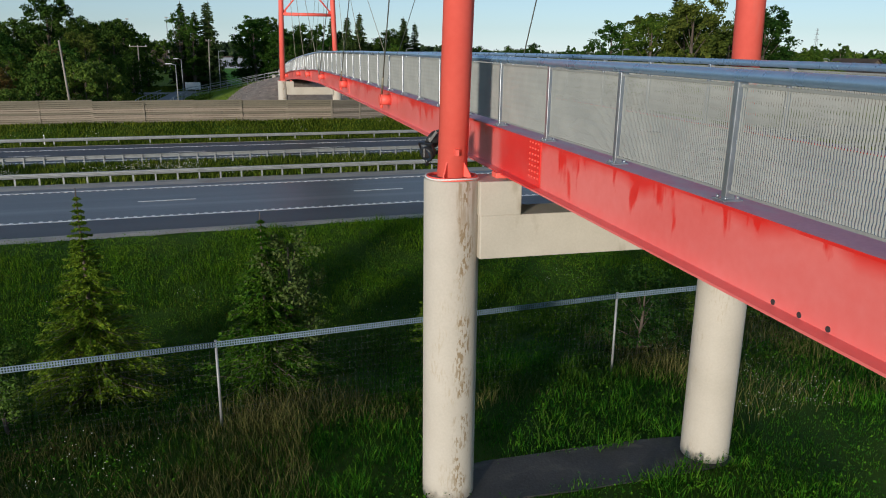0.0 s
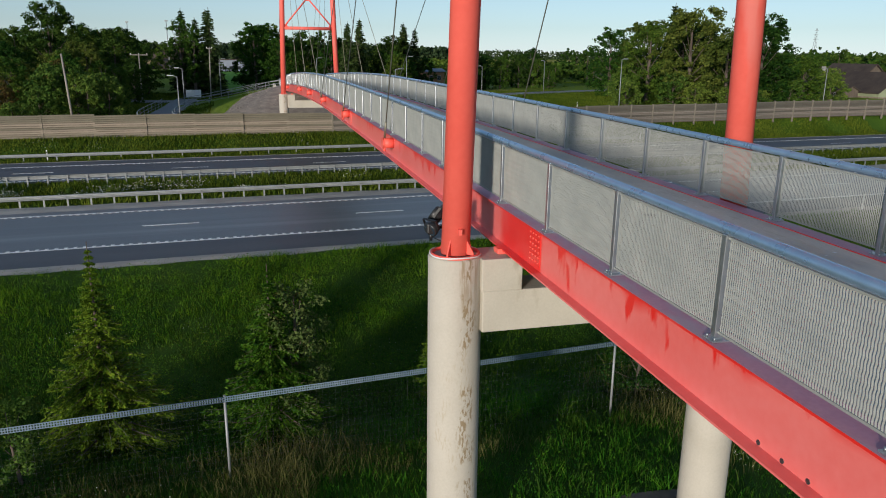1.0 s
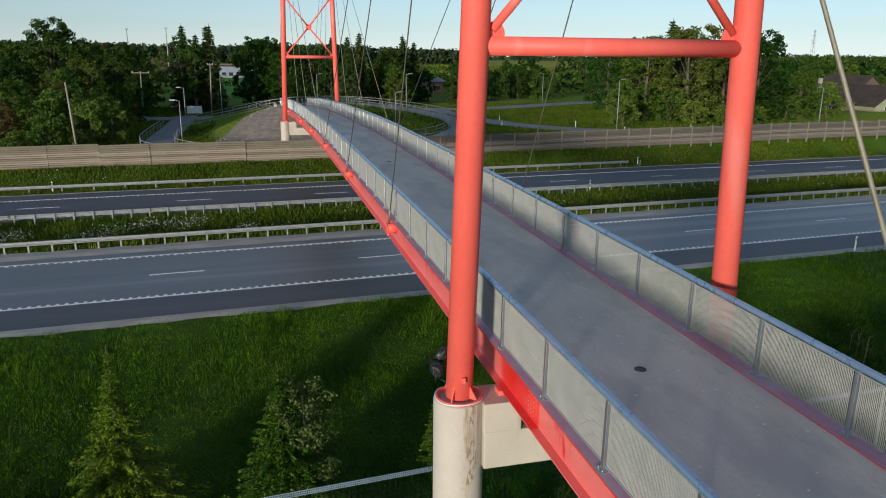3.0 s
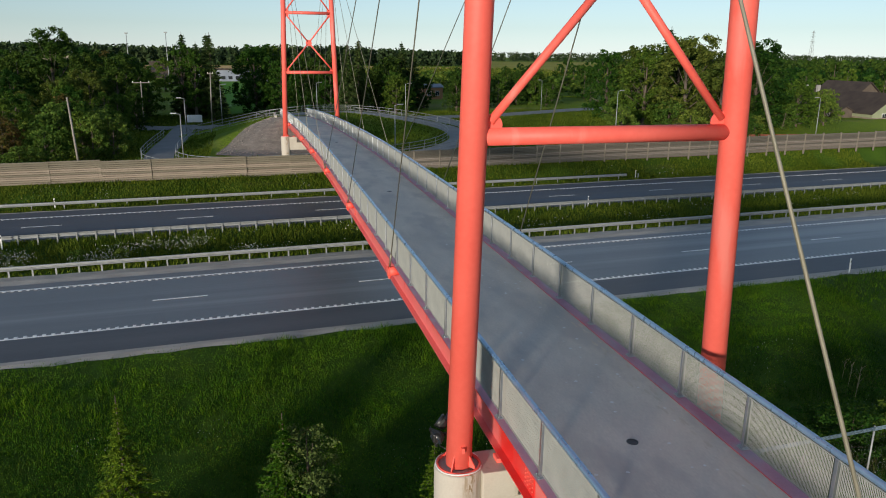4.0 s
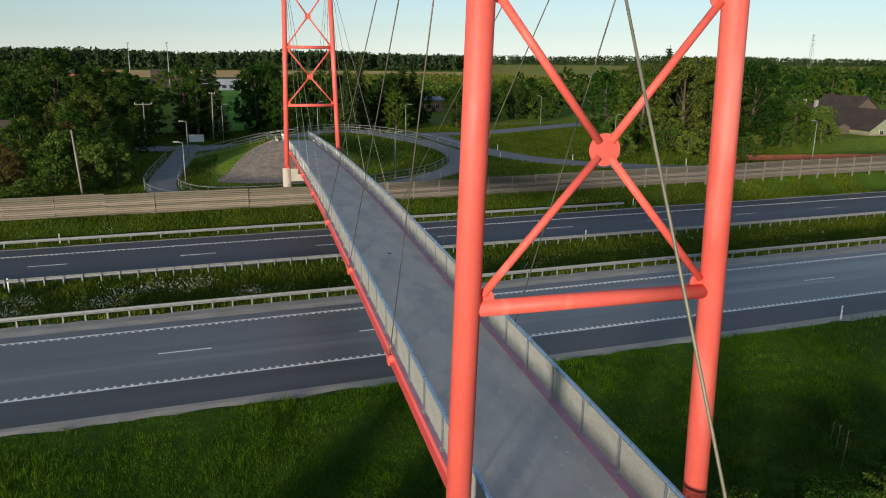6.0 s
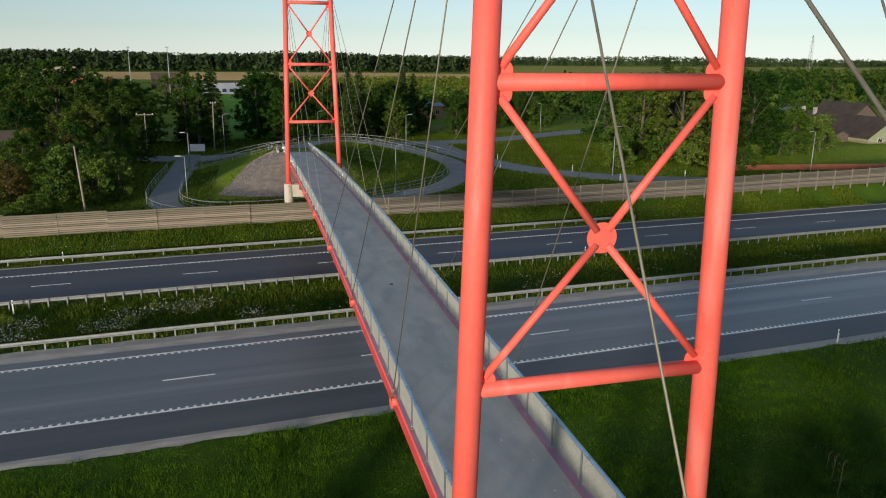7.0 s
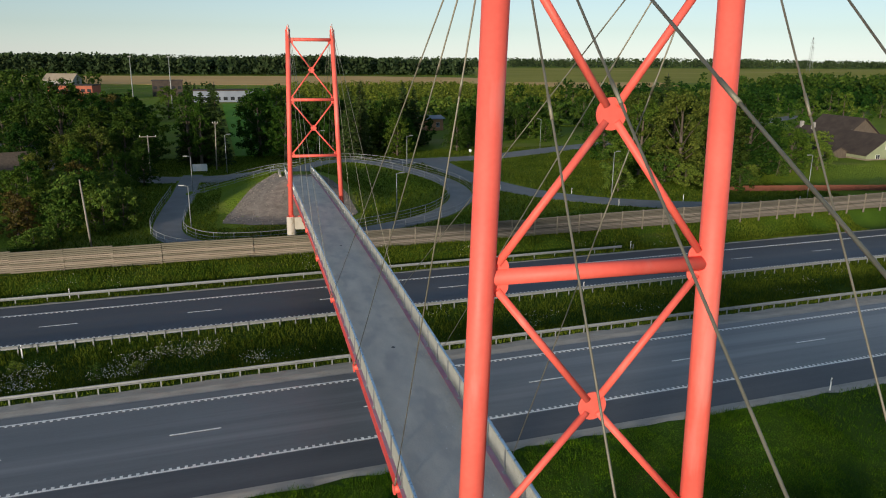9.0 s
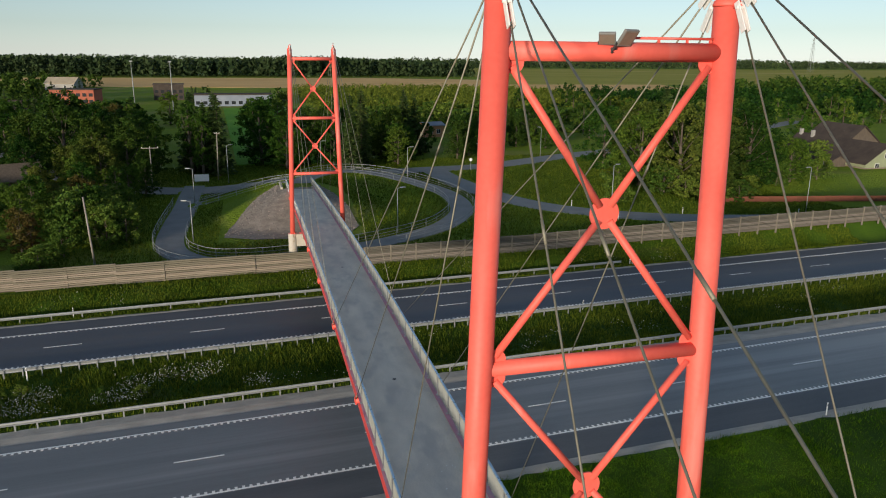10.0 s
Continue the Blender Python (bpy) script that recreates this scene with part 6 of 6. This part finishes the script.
# ---- put together ----
build_ground()
build_roads()
guard_rail(38.35, -0.05, 1.333, -75, 110, "galvanised crash barrier beside the gravel verge of the median")
guard_rail(48.3, -0.30, 1.333, -75, 110, "galvanised crash barrier on the far edge of the median", 1)
guard_rail(61.6, -0.32, 2.667, -75, 43, "galvanised crash barrier below the timber wall")
for u, v, z in ((33.5, 23.2, -0.05), (-21.0, 47.7, -0.3), (28.6, 48.9, -0.28), (-19.5, 61.9, -0.3), (42.5, 61.9, -0.3), (84, 60.9, -0.3), (76, 23.2, -0.05), (-60, 23.2, -0.05)):
    delineator(u, v, z)

near_pylon, near_leg, near_top = pylon(0.0, -0.35, 0.0, "tall red steel bridge tower on cream concrete columns")
far_pylon, far_leg, far_top = pylon(SPAN, 1.2, -0.75, "farther red steel bridge tower on short concrete columns")
build_bridge()
build_railings()
build_stays(near_leg, 0.0, near_top, 0)
build_stays(far_leg, SPAN, far_top, 0)
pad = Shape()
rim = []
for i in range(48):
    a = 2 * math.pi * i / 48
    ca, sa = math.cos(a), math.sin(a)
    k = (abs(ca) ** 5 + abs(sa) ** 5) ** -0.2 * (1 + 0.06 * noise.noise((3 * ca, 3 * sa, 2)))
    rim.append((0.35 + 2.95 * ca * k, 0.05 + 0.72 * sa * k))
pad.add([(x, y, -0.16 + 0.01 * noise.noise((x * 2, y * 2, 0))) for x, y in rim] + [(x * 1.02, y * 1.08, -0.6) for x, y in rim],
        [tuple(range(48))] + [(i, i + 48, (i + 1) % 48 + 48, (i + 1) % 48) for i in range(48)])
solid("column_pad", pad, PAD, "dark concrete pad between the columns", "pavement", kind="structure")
for y, s in ((99.5, 1),):
    a = Shape().cbox(-2.5, 2.5, y, y + 1.4, -0.5, deck_z(y) - 0.30, 0.03)
    a.cbox(-2.75, -2.45, y, y + 5.5, 0.5, deck_z(y) + 0.15, 0.03).cbox(2.45, 2.75, y, y + 5.5, 0.5, deck_z(y) + 0.15, 0.03)
    solid("bridge_abutment", a, CONCRETE, "cream concrete abutment with wing walls", "abutment", kind="structure")
a = Shape().cbox(-2.6, 2.6, -38.6, -36.5, -1.0, deck_z(-37) - 0.88, 0.03)
solid("bridge_abutment", a, CONCRETE, "cream concrete abutment under the bridge's end", "abutment", kind="structure")

# stone slope round the far abutment: a fan from the wing walls down to the pier
s = Shape()
rows = []
toe = [(-3.4, 106.5), (-7.0, 97.0), (-10.4, 87.5), (-10.8, 83.2), (-7.0, 81.4), (0.0, 80.6), (5.0, 81.5), (7.2, 86), (6.6, 93), (3.4, 104)]
head = [(-2.8, 106.0), (-2.8, 103.5), (-2.8, 101.5), (-2.6, 99.4), (-1.6, 99.3), (0, 99.3), (1.6, 99.3), (2.6, 99.4), (2.8, 101), (2.8, 103)]
nr, na = 16, 36
for i in range(nr + 1):
    for j in range(na + 1):
        k = min(8, int(j * 9 / na))
        t = j * 9 / na - k
        p = Vector(head[k]).lerp(Vector(head[k + 1]), t).lerp(Vector(toe[k]).lerp(Vector(toe[k + 1]), t), i / nr)
        rows.append((p.x, p.y, ground(p.x, p.y) + 0.07 + 0.06 * noise.noise((p.x * 1.3, p.y * 1.3, 0))))
s.add(rows, [(i * (na + 1) + j, i * (na + 1) + j + 1, (i + 1) * (na + 1) + j + 1, (i + 1) * (na + 1) + j) for i in range(nr) for j in range(na)], True)
solid("stone_slope", s, STONES, "grey stone-covered slope under the bridge's end", "slope", kind="structure")

strip(LOOP_LINE[4:], 1.7, PATH_ASPHALT, "path", "pale grey asphalt path that loops round a grass mound", "path", 0.03)
strip(RAMP_LINE, 1.2, PATH_ASPHALT, "path", "narrow asphalt ramp beside the mound", "path", 0.04)
path_railing(offset(LOOP_LINE[8:52], 1.95), "pale steel railing along the outside of the looping path")
path_railing(offset(LOOP_LINE[60:-10], 1.95), "pale steel railing beside the path behind the timber wall")
path_railing(offset(LOOP_LINE[8:-12], -1.95), "pale steel railing along the inside of the looping path")
path_railing(offset(RAMP_LINE, 1.4), "pale steel railing of the ramp")
path_railing(offset(RAMP_LINE, -1.4), "pale steel railing of the ramp")
g = lambda x, y: (x, y, ground(x, y) + 0.03)
LOCAL_ROAD = smooth_line([g(-130, 214), g(-64, 182), g(-53, 160), g(-43, 143), g(-28, 124.5), g(-15, 119.6), g(-3, 122.5), g(10, 130), g(27, 136), g(44, 139), g(67, 151), g(110, 172), g(200, 230)], 3)
SIDE_ROAD = smooth_line([g(30, 134), g(30.5, 121), g(33, 105), g(37.5, 92.5), g(46, 83), g(57, 77.4), g(72, 74.3), g(96, 74.6)], 3)
strip(LOCAL_ROAD, 3.2, PATH_ASPHALT, "road_local", "grey asphalt local road", "road", 0.02)
strip(SIDE_ROAD, 2.6, PATH_ASPHALT, "road_side", "grey asphalt side road behind the timber wall", "road", 0.035)

street_lamp(-14.5, 81.8, 5.3, 2.9)
street_lamp(-15.9, 107, 5.4, 2.9)
street_lamp(11.6, 80.5, 6.1, 0.2)
street_lamp(19.6, 112, 6.0, 0.2)
street_lamp(78.4, 83, 7.2, 3.3)
street_lamp(45.2, 85, 7.2, 0.3)
street_lamp(-11.2, 127, 7.0, 0.5)
street_lamp(6.0, 128, 6.5, 0.4)
street_lamp(38.0, 128, 6.0, 2.0)
street_lamp(60.0, 150, 7.0, 2.0)
utility_pole(-24.5, 73.5, 7.8, -0.45, 0, "leaning grey timber pole behind the noise wall")
utility_pole(-23.6, 120, 7.8, 0.1, 1.4, "grey utility pole with a crossarm among trees")
utility_pole(-13.2, 131, 9.0, 0.3, 0.5, "grey utility pole with a crossarm beside spruces")
flood_mast(-54.5, 330, 20.5)
flood_mast(-37, 310, 20.5)
power_pylon(1010, 1170, 62)
power_pylon(-560, 1700, 62)

for x, y, z, yaw, tilt, k in ((-2.99, 0.72, 6.47, 150, -35, 0.78), (-3.12, 0.50, 6.27, 215, 25, 0.70)):
    floodlight(Matrix.Translation((x, y, z)) @ Matrix.Rotation(radians(yaw), 4, "Z") @ Matrix.Rotation(radians(tilt), 4, "Y") @ Matrix.Scale(k, 4), "black round floodlight on a bracket behind the tower's leg")
arm = Shape().cbox(-3.24, -3.10, 0.40, 0.62, 6.18, 6.38, 0.03).box(-3.20, -2.60, 0.56, 0.62, 6.24, 6.29).box(-2.92, -2.86, 0.2, 0.62, 6.24, 6.29)
arm.tube((-3.14, 0.52, 6.20), (-3.14, 0.52, 6.04), 0.03, n=10).tube((-3.10, 0.46, 6.10), (-2.90, 0.30, 6.02), 0.012, n=6)
solid("lamp_bracket", arm, BLACK, "black steel lamp bracket with a gear box on the tower's leg", "bracket")
for x, yaw, tilt, z, wide, tall in ((-0.26, -30, 45, 24.57, 0.72, 0.9), (0.05, 20, 38, 24.54, 0.86, 1.15)):
    panel_light(Matrix.Translation((x, -0.20, z)) @ Matrix.Rotation(radians(yaw), 4, "Z") @ Matrix.Rotation(radians(tilt), 4, "X") @ Matrix.Diagonal((wide, 1, tall, 1)),
                "grey flat floodlight mounted on the tower's top beam")
zb = 24.43 + 0.178
c = thing("cable_conduit", "red cable conduit on stand-offs along the top beam", "conduit", (0, 0, 0))
part("pipe", Shape().tube((0.4, 0, zb + 0.075), (2.15, 0, zb + 0.075), 0.025, n=8), RED, c)
for x in (0.9, 1.5, 2.0):
    part("standoff", Shape().box(x - 0.02, x + 0.02, -0.02, 0.02, zb - 0.02, zb + 0.06), RED, c)

sign = thing("road_sign", "white notice board on posts beside the local road", "sign", (-16.0, 128.2, ground(-16.0, 128.2)))
part("board", Shape().cbox(-1.3, 1.3, -0.05, 0.05, 0.35, 1.65, 0.02), WHITE, sign)
for x in (-1.1, 1.1):
    part("post", Shape().tube((x, 0.08, -0.3), (x, 0.08, 1.65), 0.05, n=8), GALV_MATT, sign)
for x, y in ((37.5, 133), (-50.5, 151)):
    sg = thing("traffic_sign", "small round traffic sign on a steel post", "sign", (x, y, ground(x, y)), group="traffic signs")
    part("post", Shape().tube((0, 0, -0.3), (0, 0, 2.6), 0.035, n=8), GALV_MATT, sg)
    part("plate", Shape().tube((0, -0.05, 2.3), (0, -0.03, 2.3), 0.32, n=24), REDSIGN if x < 0 else WHITE, sg)

rnd = random.Random(8)
spots = Shape()
for i in range(90):
    x, y = rnd.triangular(-1.5, 1.7, 1.2), rnd.uniform(-9, 16)
    r = rnd.uniform(0.016, 0.045)
    z = deck_z(y) - 0.03 + 0.015 - abs(x) * 0.0191 + 0.004
    spots.add([(deck_x(y) + x + r * math.cos(a) * rnd.uniform(0.7, 1.3), y + r * math.sin(a) * rnd.uniform(0.7, 1.3), z) for a in (0, 1.05, 2.1, 3.14, 4.2, 5.24)], [(0, 1, 2, 3, 4, 5)])
solid("droppings", spots, WHITE, "small pale bird droppings on the walkway", "droppings", kind="stuff")
mud = Shape()
for i in range(560):
    y = rnd.uniform(-12, 60)
    x = 1.50 + 0.13 * math.sin(y * 0.4) + rnd.gauss(0, 0.12)
    if x > 1.72:
        continue
    r = rnd.uniform(0.012, 0.075)
    z = deck_z(y) - 0.03 + 0.015 - abs(x) * 0.0191 + 0.0025 + 0.0015 * rnd.random()
    mud.add([(deck_x(y) + x + 0.6 * r * math.cos(a) * rnd.uniform(0.6, 1.3), y + 2.2 * r * math.sin(a) * rnd.uniform(0.6, 1.3), z) for a in (0, 0.8, 1.6, 2.4, 3.14, 3.9, 4.7, 5.5)], [tuple(range(8))])
solid("dried_mud", mud, MUD, "thin crust of dried beige mud along the walkway's edge", "mud", kind="stuff")
rocks = Shape()
for i in range(1500):
    k = rnd.uniform(0, 8.999)
    j = int(k)
    f = rnd.random() ** 0.7
    p = Vector(head[j]).lerp(Vector(head[j + 1]), k - j).lerp(Vector(toe[j]).lerp(Vector(toe[j + 1]), k - j), f)
    r = rnd.uniform(0.06, 0.17)
    c = Vector((p.x, p.y, ground(p.x, p.y) + 0.07 + r * 0.2))
    q = [Vector((rnd.uniform(0.6, 1.2), 0, 0)), Vector((0, rnd.uniform(0.6, 1.2), 0)), Vector((-rnd.uniform(0.6, 1.2), 0, 0)), Vector((0, -rnd.uniform(0.6, 1.2), 0)), Vector((0.1, 0.1, rnd.uniform(0.4, 0.8)))]
    rot = Matrix.Rotation(rnd.uniform(0, 6.28), 3, "Z")
    rocks.add([c + rot @ (e * r) for e in q], [(0, 1, 4), (1, 2, 4), (2, 3, 4), (3, 0, 4)])
solid("loose_stones", rocks, ROCK, "loose grey and reddish stones on the slope", "stones", kind="stuff")
for i, d in ((8, 3.0), (11, -3.2), (14, 3.1), (17, -3.2), (20, 3.1), (24, -3.2), (26, 3.2)):
    p = SIDE_ROAD[i]
    t = (SIDE_ROAD[i + 1] - SIDE_ROAD[i - 1]).normalized()
    x, y = p.x - t.y * d, p.y + t.x * d
    w = ROAD.inverted() @ Vector((x, y, ground(x, y)))
    delineator(w.x, w.y, w.z)

build_noise_wall()
build_wire_fence()
field("field_stubble", [(-1500, 600), (-200, 600), (75, 545), (172, 535), (236, 735), (118, 800), (-1500, 840)], 0.5, FIELD_TAN, "harvested tan stubble field")
field("field_green", [(190, 560), (300, 540), (420, 500), (640, 470), (1300, 700), (1500, 1450), (380, 1450), (238, 738)], 0.4, FIELD_GREEN, "yellowish green field beyond the scrub")
field("field_pale", [(176, 500), (238, 480), (330, 520), (360, 600), (205, 610)], 0.6, FIELD_TAN, "pale tan strip of stubble")
field("meadow_slope", [(82, 206), (100, 202), (158, 312), (134, 318)], 1.5, LAWN, "yellow-green meadow slope beyond the local road")
field("parking_area", [(-74, 176), (-52, 172), (-50, 186), (-76, 192)], 1.24, PATH_ASPHALT, "grey asphalt parking area among trees")
field("lawn_slope", [(-10, 150), (8, 150), (16, 330), (-18, 330)], 1.3, MOWN, "bright green mown lawn between trees")
build_houses()
build_board_fence()
build_far_woods()
build_trees()
build_young_trees()
build_stalks()
build_grass()
